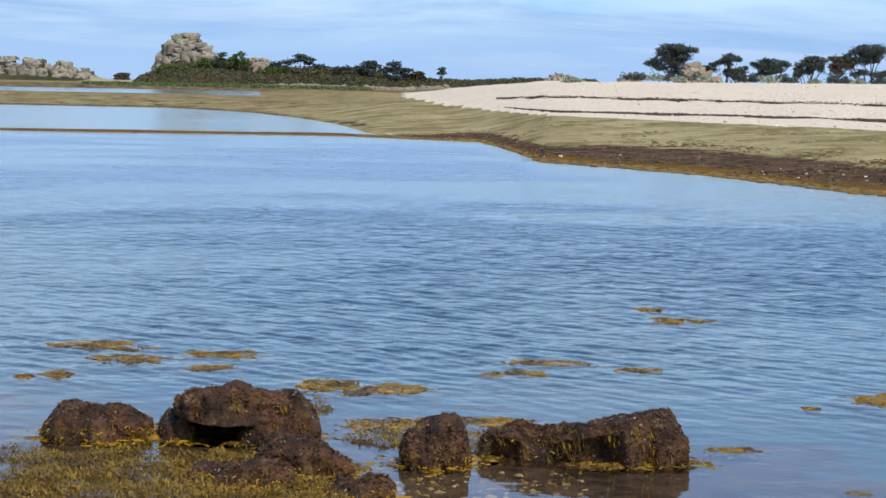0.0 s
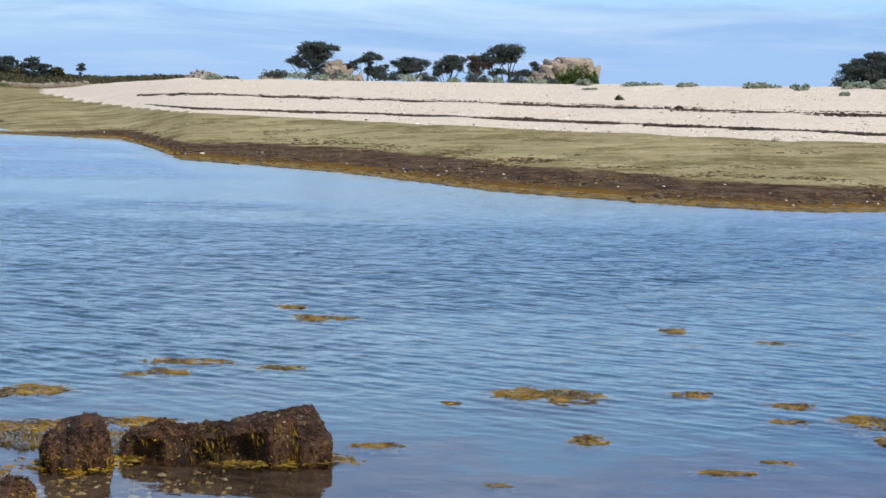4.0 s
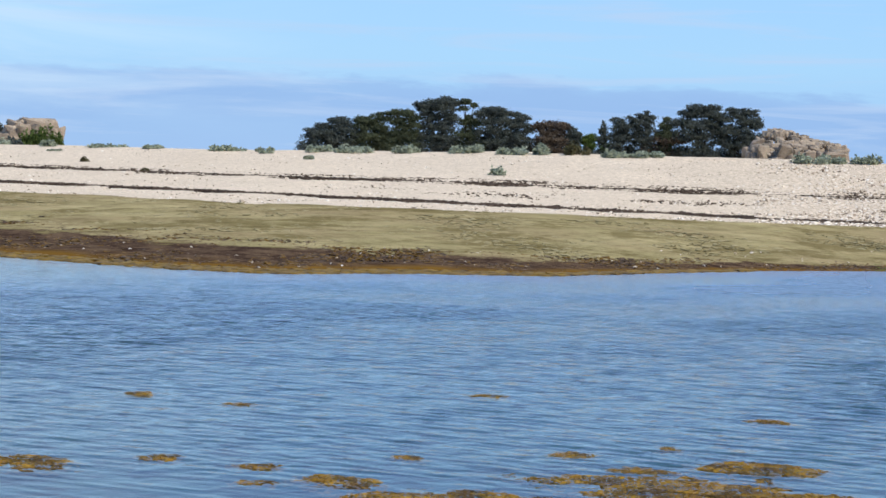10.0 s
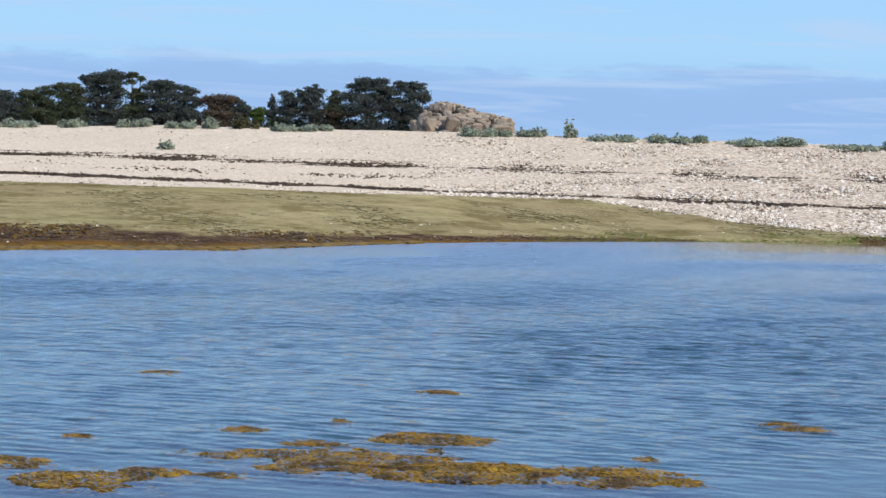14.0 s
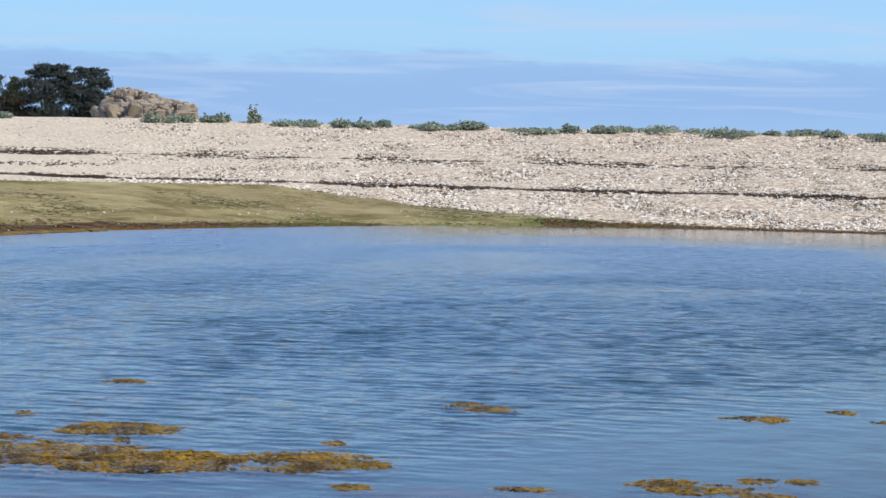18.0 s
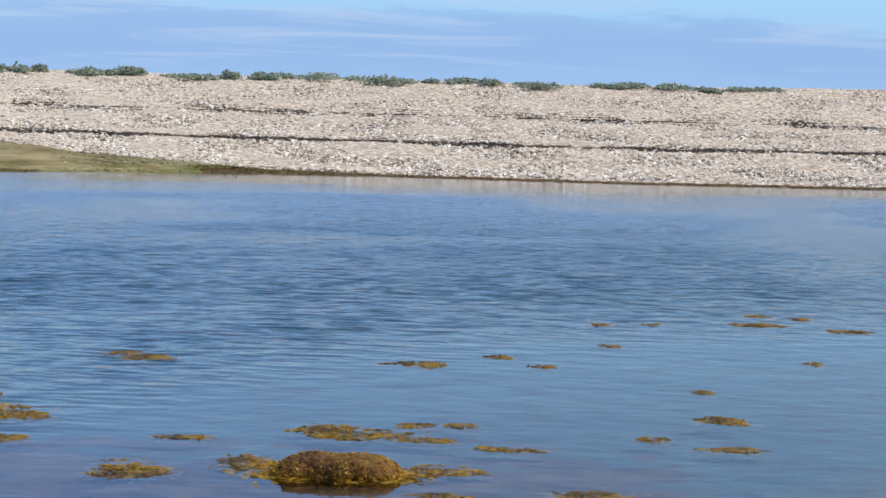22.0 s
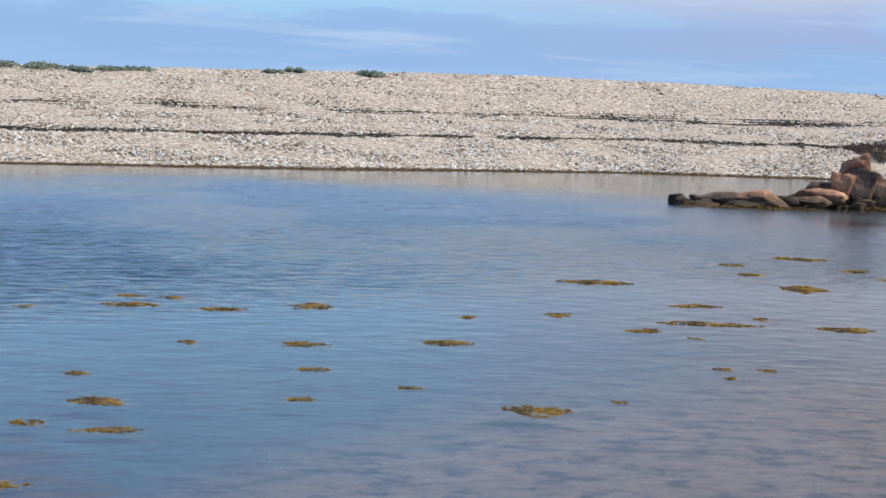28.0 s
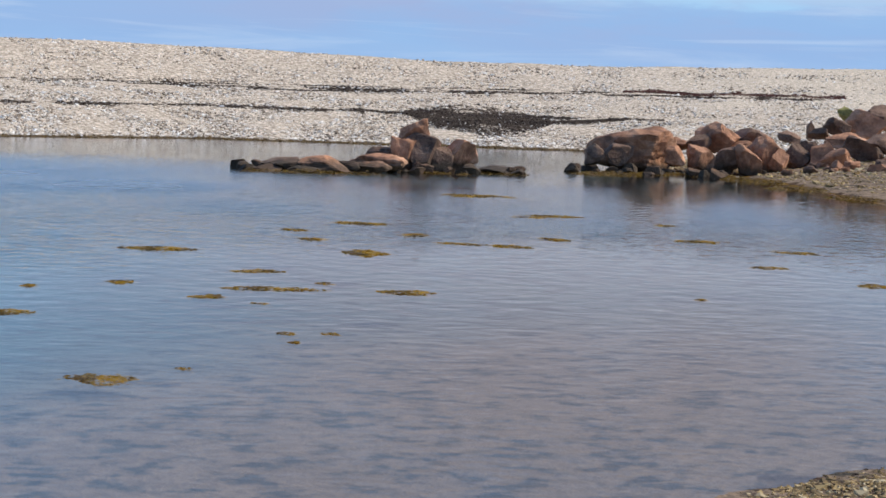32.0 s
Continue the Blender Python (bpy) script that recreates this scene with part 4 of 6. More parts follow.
grove_tree(-24.78, [(0.4, 8.4, 2.0, 0.28), (1.4, 8.2, 1.4, 0.28), (-1.1, 8.1, 1.3, 0.28), (0.4, 7.4, 2.5, 0.57), (0.0, 6.5, 2.7, 0.57)], M_CYPRESS_BROWN, "half-dead cypress with a rusty brown flat crown")
grove_tree(-25.39, [(-0.4, 7.9, 0.7, 0.28), (0.1, 7.2, 1.0, 0.5), (-0.2, 6.5, 1.1, 0.43)], M_CYPRESS, "low dark cypress at the edge of a gap")
grove_tree(-25.78, [(0.0, 7.0, 1.0, 0.43), (-0.2, 6.4, 1.1, 0.43)], M_SHRUB, "yellow-green shrub in the gap of the grove")
grove_tree(-26.13, [(0.0, 8.8, 0.2, 0.28), (0.0, 8.4, 0.4, 0.36), (0.0, 7.7, 0.6, 0.43), (0.1, 6.8, 1.0, 0.5)], M_CYPRESS, "small pointed dark conifer")
grove_tree(-26.56, [(-0.4, 9.1, 1.0, 0.36), (1.1, 9.5, 0.7, 0.28), (0.4, 8.3, 1.7, 0.64), (0.0, 7.2, 2.0, 0.71)], M_CYPRESS, "grey-green cypress with feathery upswept twigs")
grove_tree(-27.13, [(0.4, 10.3, 0.4, 0.21), (-0.1, 9.9, 1.0, 0.28), (0.7, 9.7, 0.9, 0.28), (-0.4, 9.0, 1.6, 0.57), (0.0, 8.0, 1.8, 0.71), (0.0, 6.9, 2.0, 0.57)], M_CYPRESS, "cypress with feathery upswept branch tips")
grove_tree(-27.70, [(0.1, 9.5, 0.7, 0.28), (0.0, 8.6, 1.1, 0.5), (0.1, 7.5, 1.6, 0.71)], M_CYPRESS_GREEN, "thin grey-green cypress between two taller crowns")
grove_tree(-28.55, [(-0.4, 11.1, 1.4, 0.36), (1.4, 11.1, 1.3, 0.28), (-1.8, 10.3, 1.1, 0.43), (0.7, 10.3, 2.5, 0.64), (-2.5, 9.2, 1.6, 0.5), (0.0, 8.9, 3.2, 0.71), (-1.1, 7.6, 3.2, 0.85)], M_CYPRESS, "tall rounded dark cypress")
grove_tree(-29.54, [(-2.5, 7.9, 1.3, 0.7), (-2.1, 6.9, 1.6, 0.6), (2.1, 7.6, 1.0, 0.7), (0.0, 6.7, 2.5, 0.6), (-2.3, 9.9, 1.6, 0.65), (-2.2, 8.6, 1.8, 0.8), (0.7, 11.0, 0.7, 0.28), (1.4, 10.7, 1.1, 0.36), (-0.4, 10.4, 1.4, 0.5), (-1.1, 10.9, 1.0, 0.28), (1.1, 9.6, 1.8, 0.64), (2.1, 9.2, 1.0, 0.43), (0.0, 8.3, 2.8, 0.85), (1.1, 7.3, 2.5, 0.57)], M_CYPRESS, "broad dark cypress with a ragged level top")
grove_tree(-27.63, [(0.0, 7.0, 1.8, 0.5), (1.8, 7.1, 1.6, 0.57)], M_CYPRESS_BROWN, "low brownish cypress under taller crowns")


# ---- rock outcrops behind the beach ----
def block_mesh(seed, points=18):
    """A broken angular block, from -1 to 1: a hull of random points with worn edges."""
    rng = np.random.default_rng(seed)
    bm = bmesh.new()
    p = rng.uniform(-1, 1, (points, 3))
    p = np.sign(p) * np.abs(p) ** 0.55
    for q in p:
        bm.verts.new(q)
    bmesh.ops.convex_hull(bm, input=bm.verts)
    loose = [v for v in bm.verts if not v.link_faces]
    bmesh.ops.delete(bm, geom=loose, context="VERTS")
    bmesh.ops.bevel(bm, geom=bm.edges[:], offset=0.09, segments=1, affect="EDGES")
    bmesh.ops.triangulate(bm, faces=bm.faces)
    bm.verts.index_update()
    v = np.array([q.co[:] for q in bm.verts])
    f = [[q.index for q in t.verts] for t in bm.faces]
    bm.free()
    lo, hi = v.min(0), v.max(0)
    return (v - (lo + hi) / 2) / ((hi - lo) / 2), f


def block_heap(name, r, keys, tops, foot, count, size, material, label, seed, depth=5.0, cores=14, rise=0.12):
    """A heap of broken blocks whose skyline follows tops (elevation by heading)."""
    rng = np.random.default_rng(seed)
    mid = 0.5 * (keys[0] + keys[-1])
    ob = base(name, mid, r, ground_z(mid, r))
    for k in range(count):
        az = keys[0] + (keys[-1] - keys[0]) * ((k * 0.618034) % 1.0)
        el_top = float(np.interp(-az, [-q for q in keys], tops))
        share = 1.0 if k % 3 == 0 else rng.uniform(0.15, 0.95)
        el = foot + (el_top - foot) * share
        rr = r + depth * (share - 0.5) * 2
        w = rng.uniform(*size)
        h = w * rng.uniform(0.5, 1.0)
        v, f = block_mesh(seed * 100 + k, int(rng.integers(12, 20)))
        a = rng.uniform(0, 6.28)
        c, s = math.cos(a), math.sin(a)
        v = v * (w / 2, w / 2 * rng.uniform(0.7, 1.1), h / 2)
        tip = rng.uniform(-0.35, 0.35)
        v = np.stack([v[:, 0] * c - v[:, 1] * s, v[:, 0] * s + v[:, 1] * c, v[:, 2] + v[:, 0] * tip], -1)
        v[:, 2] -= v[:, 2].max()
        b = mesh_object("block", v, f, material, ob)
        b.location = spot(az, rr, lift(rr, el)) - ob.location
    # the core that the blocks rest on
    n = cores
    for q in range(n):
        az = keys[0] + (keys[-1] - keys[0]) * (q + 0.5) / n
        el = float(np.interp(-az, [-x for x in keys], tops))
        z0, z1 = lift(r, foot - 0.3), lift(r, el - 0.05 - rise * (el - foot))
        wide = radians(abs(keys[0] - keys[-1]) / n) * r * 1.7
        v, f = block_mesh(seed * 100 + 70 + q)
        b = mesh_object("block", v * (wide / 2, depth * 0.8, (z1 - z0) / 2), f, material, ob)
        b.rotation_euler = (0, 0, radians(az))
        b.location = spot(az, r + 0.5, (z0 + z1) / 2) - ob.location
    return tagged(ob, label, "rock")


block_heap("rock_outcrop", 232.0, [-10.81, -10.98, -11.18, -11.35, -11.46, -11.69, -11.92, -11.99, -12.06, -12.29, -12.36, -12.42], [0.31, 0.41, 0.59, 0.68, 0.82, 0.86, 0.85, 0.74, 0.84, 0.86, 0.65, 0.35], 0.0, 56, (0.9, 2.2), M_GRANITE_PALE, "beige granite outcrop with vertical cracks and green shrubs", 76, 1.6, 7, 0.12)
block_heap("rock_outcrop", 243.0, [-5.63, -5.7, -5.83, -5.91, -6.0, -6.11, -6.23, -6.31], [0.24, 0.53, 0.61, 0.65, 0.57, 0.51, 0.40, 0.23], 0.0, 30, (0.6, 1.5), M_GRANITE_PALE, "pinkish granite rock half hidden by cypresses", 77, 1.2, 4, 0.12)
block_heap("rock_outcrop", 238.0, [-6.40, -6.46, -6.53, -6.59], [0.26, 0.37, 0.35, 0.25], 0.08, 9, (0.3, 0.6), M_GRANITE_PALE, "small whitish rock below a leaning cypress", 78, 0.6, 2, 0.1)
block_heap("rock_outcrop", 225.0, [-4.11, -4.27, -4.37, -4.44, -4.61], [0.18, 0.27, 0.34, 0.24, 0.22], 0.0, 14, (0.4, 0.9), M_GRANITE_PALE, "small beige rock on the beach crest", 79, 0.8, 3, 0.1)
block_heap("rock_outcrop", 190.0, [-2.2, -2.42, -2.6, -2.85, -3.15], [0.14, 0.33, 0.27, 0.22, 0.10], 0.02, 34, (0.25, 0.75), M_GRANITE_PALE, "jagged pale rocks on the beach crest", 72, 1.5)
block_heap("rock_outcrop", 255.0, [-29.8, -30.0, -30.3, -30.5, -30.75, -31.0, -31.3, -31.8, -32.08, -32.14], [0.75, 1.02, 1.22, 1.28, 1.22, 1.14, 1.04, 0.97, 0.90, 0.55], 0.40, 150, (0.7, 2.0), M_GRANITE_PALE, "heap of beige granite blocks beside the cypress grove", 71, 5.0, 9, 0.35)


def bush(name, az, r, wide, high, seed, material, label, category="bush", group="", leaf=0.13, z=None, count=None):
    """A low leafy cushion: stems and a mound of leaf sprays with an uneven outline."""
    rng = np.random.default_rng(seed)
    ob = base(name, az, r, ground_z(az, r) if z is None else z)
    n = count or int(90 + 260 * wide * high / leaf ** 1.2 * 0.12)
    n = min(n, 1500)
    cl = rng.uniform(-1, 1, (7, 3)) * (wide * 0.36, wide * 0.28, 0)
    pick = rng.integers(0, 7, n)
    d = rng.normal(size=(n, 3))
    d /= np.linalg.norm(d, axis=1, keepdims=True)
    d *= rng.uniform(0.4, 1.05, (n, 1))
    rad = np.stack([np.full(7, wide * 0.2), np.full(7, wide * 0.2), high * rng.uniform(0.55, 1.0, 7)], -1)[pick]
    p = cl[pick] + d * rad
    p[:, 2] = np.abs(p[:, 2])
    c, s = math.cos(radians(az)), math.sin(radians(az))
    p = np.stack([p[:, 0] * c - p[:, 1] * s, p[:, 0] * s + p[:, 1] * c, p[:, 2]], -1)
    v, f = leaves(p, rng.uniform(0.7, 1.4, n) * leaf, rng, 0.35)
    mesh_object("foliage", v, f, material, ob)
    for k in range(4):
        q = Vector(cl[k] * 0.6)
        q = Vector((q.x * c - q.y * s, q.x * s + q.y * c, 0))
        v, f = tube([Vector((0, 0, -0.05)) + q * 0.3, q + Vector((0, 0, high * 0.6))], [0.02, 0.008], 5)
        mesh_object("stem", v, f, M_BARK, ob)
    return tagged(ob, label, category, group)


for k, (az0, el, wide, high) in enumerate([(-11.78, 0.20, 2.4, 1.9), (-12.12, 0.2, 1.9, 2.6), (-12.38, 0.2, 1.5, 1.6), (-11.93, 0.2, 1.6, 1.4)]):
    bush("shrub", az0, 226.0, wide, high, 300 + k, M_SHRUB, "bright green shrub against a granite outcrop", "shrub", leaf=0.24, z=lift(226.0, 0.12), count=900)

CREST = [(-2.98, 1.38, 0.28), (-12.22, 0.69, 0.39), (-13.65, 1.93, 0.17), (-14.82, 0.82, 0.19), (-16.71, 1.65, 0.33), (-17.61, 0.77, 0.22), (-18.99, 1.1, 0.33), (-19.84, 1.65, 0.39), (-21.17, 1.1, 0.39), (-22.48, 1.1, 0.39), (-22.91, 0.82, 0.39), (-23.9, 1.38, 0.39), (-24.61, 0.82, 0.49), (-25.54, 1.1, 0.6), (-26.47, 1.1, 0.33), (-27.04, 1.38, 0.28), (-27.47, 1.1, 0.28), (-31.25, 1.65, 0.44), (-31.97, 0.82, 0.28), (-32.68, 1.1, 0.44), (-33.71, 0.55, 0.77)]
CREST_2 = [(-34.76, 1.93, 0.28), (-36.18, 1.65, 0.33), (-36.89, 0.69, 0.33), (-37.89, 1.65, 0.33), (-38.53, 1.38, 0.28), (-39.25, 1.93, 0.33), (-40.82, 2.48, 0.22), (-41.63, 0.82, 0.39), (-42.39, 1.65, 0.28), (-43.46, 2.75, 0.33), (-45.52, 3.02, 0.33), (-46.73, 0.82, 0.22), (-47.79, 2.2, 0.28), (-49.75, 2.75, 0.22), (-51.27, 1.65, 0.22), (-52.11, 3.3, 0.28), (-53.53, 1.65, 0.17), (-54.95, 2.2, 0.19), (-58.53, 0.82, 0.11), (-59.08, 0.82, 0.19), (-60.99, 1.24, 0.22)]
for k, (az0, wide, high) in enumerate(CREST + CREST_2):
    rr = float(by(az0, C_AZ, C_R)) - 0.6 - (k * 37 % 10) * 0.12
    kind = M_BRACKEN if k in (13,) else M_KALE
    bush("sea_kale", az0, rr, wide * 1.3, high * 1.2, 400 + k, kind, "grey-green sea kale cushion on the shingle crest" if wide < 1.5 else "long low mat of grey-green sea kale on the shingle crest", "plant", "plants along the beach crest", leaf=0.16, count=int(160 + 220 * wide))
for k, (az0, el, wide, high) in enumerate([(-13.12, -0.21, 0.4, 0.24), (-14.63, -0.42, 0.32, 0.15), (-23.47, -0.22, 0.8, 0.45), (-12.36, 0.09, 0.8, 0.15), (-34.33, 0.22, 1.0, 0.18), (-17.62, 0.2, 0.9, 0.15), (-18.7, 0.05, 0.5, 0.18)]):
    rr = float(np.interp(el, [-0.4, 0.3], [by(az0, B_AZ, W2_R), by(az0, C_AZ, C_R)]))
    bush("beach_plant", az0, rr, wide, high, 460 + k, M_KALE if k > 1 else M_BRACKEN, "lone low plant on the open shingle slope", "plant", leaf=0.13, count=260)

for k, (az0, wide, high) in enumerate([(-4.4, 2.0, 0.5), (-4.83, 2.6, 0.6), (-5.18, 1.8, 0.4), (-5.54, 1.4, 0.4), (-5.76, 1.6, 0.5), (-6.11, 2.2, 0.6), (-7.26, 1.8, 0.5), (-7.76, 2.6, 0.6), (-8.26, 2.0, 0.5), (-8.98, 1.6, 0.4), (-9.48, 2.4, 0.7), (-9.91, 2.0, 0.6), (-10.41, 2.0, 0.4), (-10.98, 2.2, 0.6), (-11.33, 1.8, 0.5)]):
    bush("crest_shrub", az0, 178.0 + (k % 3) * 6, wide, high * (1.0 if k % 2 else 1.7), 480 + k, (M_CYPRESS, M_KALE)[k % 2], "low grey-green scrub under wind-bent cypresses" if k % 2 else "low dark scrub under wind-bent cypresses", "shrub", "scrub under the cypresses", leaf=0.2, z=lift(178.0 + (k % 3) * 6, 0.15), count=320)


# ---- the island with its tor, and the far shore ----
def mound(name, r, half, keys, els, label, seed, material):
    """A long low rise facing the viewpoint, with its skyline given by heading."""
    a = np.linspace(keys[0], keys[-1], 160)
    tops = lift(r, np.interp(-a, -np.array(keys), els))
    us = np.linspace(-1, 1, 25)
    rows = []
    rng = np.random.default_rng(seed)
    bumps = rng.uniform(-0.5, 0.5, (len(a), len(us)))
    for i, az in enumerate(a):
        for j, u in enumerate(us):
            shape = (1 - abs(u) ** 1.7)
            rows.append(spot(az, r + u * half, 0.1 + (tops[i] - 0.1) * shape + bumps[i, j] * 0.5 * shape))
    n = len(us)
    faces = [(i * n + j, (i + 1) * n + j, (i + 1) * n + j + 1, i * n + j + 1) for i in range(len(a) - 1) for j in range(n - 1)]
    return tagged(mesh_object(name, rows, faces, material, smooth=True), label, "hill", kind="structure")


def heath_material():
    n = Nodes("heath_cover")
    col = n.mix(n.ramp(n.noise(0.06, 6, 0.65), [(0.35, (0, 0, 0)), (0.65, (1, 1, 1))]), (0.040, 0.046, 0.018), (0.085, 0.070, 0.040))
    col = n.mix(0.6, col, n.ramp(n.noise(0.4, 6, 0.7), [(0.3, (0.4, 0.4, 0.35)), (0.65, (1.1, 1.1, 1.0))]), "MULTIPLY")
    return n.finish(col, 0.95, n.bump(n.noise(0.6, 6, 0.7), 0.8), 0.1)


M_HEATH = heath_material()
I_R = 560.0
I_KEY = [8.15, 7.97, 7.64, 7.48, 7.19, 6.49, 6.18, 5.78, 5.21, 4.64, 3.5, 2.93, 2.21, 1.5, 0.93, 0.42, -0.36, -1.6, -3.4, -4.2]
I_EL = [-0.18, -0.05, 0.09, 0.26, 0.39, 0.43, 0.42, 0.36, 0.27, 0.25, 0.25, 0.27, 0.2, 0.04, 0.03, 0.01, -0.0, 0.08, 0.08, -0.2]
mound("island", I_R, 48.0, I_KEY, I_EL, "low bracken-covered island below a granite tor", 3, M_HEATH)
mound("far_headland", 680.0, 30.0, [13.5, 12.0, 11.2, 10.2, 9.6, 9.0, 8.8], [0.2, 0.24, 0.22, 0.14, 0.10, -0.08, -0.2], "low brown headland beyond a tidal bay", 4, M_HEATH)
mound("far_beach", 640.0, 12.0, [9.6, 9.2, 8.0, 7.7], [-0.2, -0.12, -0.125, -0.2], "strip of white sand between islets", 5, M_PEBBLE)


def scatter_heath(keys, els, r, half, count, seed, name, label):
    rng = np.random.default_rng(seed)
    az = rng.uniform(keys[-1], keys[0], count)
    u = -rng.uniform(0, 1, count) ** 0.7
    tops = lift(r, np.interp(-az, -np.array(keys), els))
    z = 0.1 + (tops - 0.1) * (1 - np.abs(u) ** 1.7)
    a, rr = np.radians(az), r + u * half
    p = np.stack([-np.sin(a) * rr, np.cos(a) * rr, z + rng.uniform(0, 0.6, count)], -1)
    v, f = leaves(p, rng.uniform(0.3, 0.9, count), rng, 0.4)
    tagged(mesh_object(name, v, f, M_BRACKEN), label, "bracken", kind="stuff")


scatter_heath(I_KEY, I_EL, I_R, 46.0, 24000, 21, "bracken", "brownish-green bracken and gorse over the island")

block_heap("granite_tor", 548.0, [7.56, 7.45, 7.33, 7.19, 7.08, 6.94, 6.66, 6.54, 6.46, 6.27, 6.16], [0.29, 0.52, 0.75, 0.93, 1.05, 1.09, 1.1, 1.01, 0.82, 0.66, 0.48], 0.10, 90, (1.6, 4.4), M_GRANITE_FAR, "grey weathered granite tor of stacked boulders on an islet", 73, 4.0, 9, 0.30)
block_heap("rock_outcrop", 538.0, [5.31, 5.21, 5.07, 4.9, 4.75], [0.42, 0.53, 0.5, 0.53, 0.44], 0.28, 24, (0.8, 1.8), M_GRANITE_PALE, "pale granite boulders among island shrubs", 74, 2.0, 4, 0.3)
block_heap("rock_outcrop", 660.0, [11.8, 11.38, 11.04, 10.69, 10.41, 10.3, 10.16, 9.86, 9.7, 9.58, 9.36, 9.22, 8.99], [0.43, 0.41, 0.42, 0.38, 0.36, 0.19, 0.25, 0.37, 0.19, 0.18, 0.17, 0.01, -0.08], -0.12, 110, (1.5, 4.5), M_GRANITE_FAR, "long ridge of brownish granite rocks across the bay", 75, 4.0, 14, 0.3)
ISLE = "wind-bent trees on the island"
for az0, wide, el, seed, mat, lab in (
    (6.35, 5.0, 0.45, 63, M_SHRUB, "leafy shrub at the foot of a tor"), (7.2, 9.0, 0.28, 64, M_SHRUB, "green shrubs below a tor"),
    (1.0, 4.0, 0.22, 71, M_BRACKEN, "low brown island shrub"), (4.6, 7.0, 0.30, 73, M_SHRUB, "low green island shrub beside boulders"), (8.42, 4.2, 0.04, 74, M_CYPRESS_BROWN, "reddish-brown bush on a sandy islet")):
    tree("island_tree", az0, 535.0 if az0 < 8 else 640.0, wide, lift(535.0 if az0 < 8 else 640.0, el), seed, lab, mat, group=ISLE, count=2400, leaf=0.8)


def isle_tree(az, lobes, foliage, label):
    lobed_tree(az, 535.0, lobes, foliage, label, ISLE, int(az * 100 + 900), 0.42, 34, None, "island_tree", -0.05)


isle_tree(5.99, [(0.4, 7.6, 1.1, 0.53), (0.0, 6.2, 1.9, 0.94), (-1.3, 5.5, 1.6, 0.94)], M_CYPRESS_GREEN, "dark green tree beside a granite tor")
isle_tree(5.52, [(0.3, 7.8, 1.2, 0.53), (-0.4, 6.6, 2.1, 0.94), (-1.7, 5.6, 1.9, 0.94), (1.6, 5.7, 1.6, 0.8)], M_SHRUB, "green rounded tree on the island slope")
isle_tree(4.57, [(-0.4, 5.8, 1.3, 0.53), (2.0, 6.0, 2.3, 0.53), (0.0, 5.0, 1.6, 0.4)], M_CYPRESS, "low dark island tree beside boulders")
isle_tree(3.96, [(-0.4, 7.7, 1.7, 0.4), (0.9, 7.0, 2.3, 0.53), (2.7, 6.9, 0.9, 0.27), (-1.7, 6.6, 1.6, 0.4), (4.3, 5.4, 1.9, 0.4), (1.6, 6.0, 1.3, 0.27)], M_CYPRESS, "dark flat-topped island cypress")
isle_tree(2.43, [(2.0, 6.4, 1.6, 0.4), (0.7, 5.7, 2.8, 0.53), (-2.7, 5.0, 2.5, 0.53), (0.7, 4.5, 3.3, 0.8), (0.0, 2.9, 3.6, 1.07), (3.3, 5.4, 1.3, 0.8), (2.0, 1.6, 3.2, 1.07), (-6.0, 4.7, 1.6, 0.4)], M_CYPRESS, "broad dark island cypress with a sloping top")
isle_tree(1.57, [(-0.4, 6.3, 1.9, 0.4), (-0.7, 5.3, 2.5, 0.53), (-2.7, 4.6, 1.7, 0.67), (0.7, 4.4, 2.3, 0.53), (0.0, 3.1, 3.6, 0.94), (2.7, 4.9, 1.9, 0.2), (3.6, 3.7, 1.9, 0.2), (4.4, 2.6, 1.3, 0.2), (0.7, 1.5, 3.2, 0.94)], M_CYPRESS, "dark layered island cypress with spreading tiers")
isle_tree(0.42, [(-0.1, 5.3, 1.1, 0.4), (0.0, 4.4, 1.2, 0.27), (-0.1, 3.4, 0.4, 0.53)], M_CYPRESS, "lone small island pine with a flat crown")


def islet_shore():
    """Pinkish rocks and stones along the island's foot."""
    rng = np.random.default_rng(22)
    n = 1500
    az = rng.uniform(0.3, 5.2, n)
    r = 506 + rng.uniform(-4, 4, n)
    p = polar(az, r)
    v, f = lumps(p, rng.gamma(2.5, 0.35, n) + 0.2, 0.6, rng)
    tagged(mesh_object("islet_rocks", v, f, M_GRANITE_PALE), "pinkish broken rocks along the island's foot", "rocks", kind="stuff")


islet_shore()


M_WEED_COAT = leaf_material("dark_weed_coat", (0.030, 0.018, 0.009), (0.155, 0.082, 0.026), 0.45, 0.35, 6.0, 0.6)
M_WEED_RED = leaf_material("reddish_weed", (0.070, 0.026, 0.015), (0.210, 0.080, 0.040), 0.5)

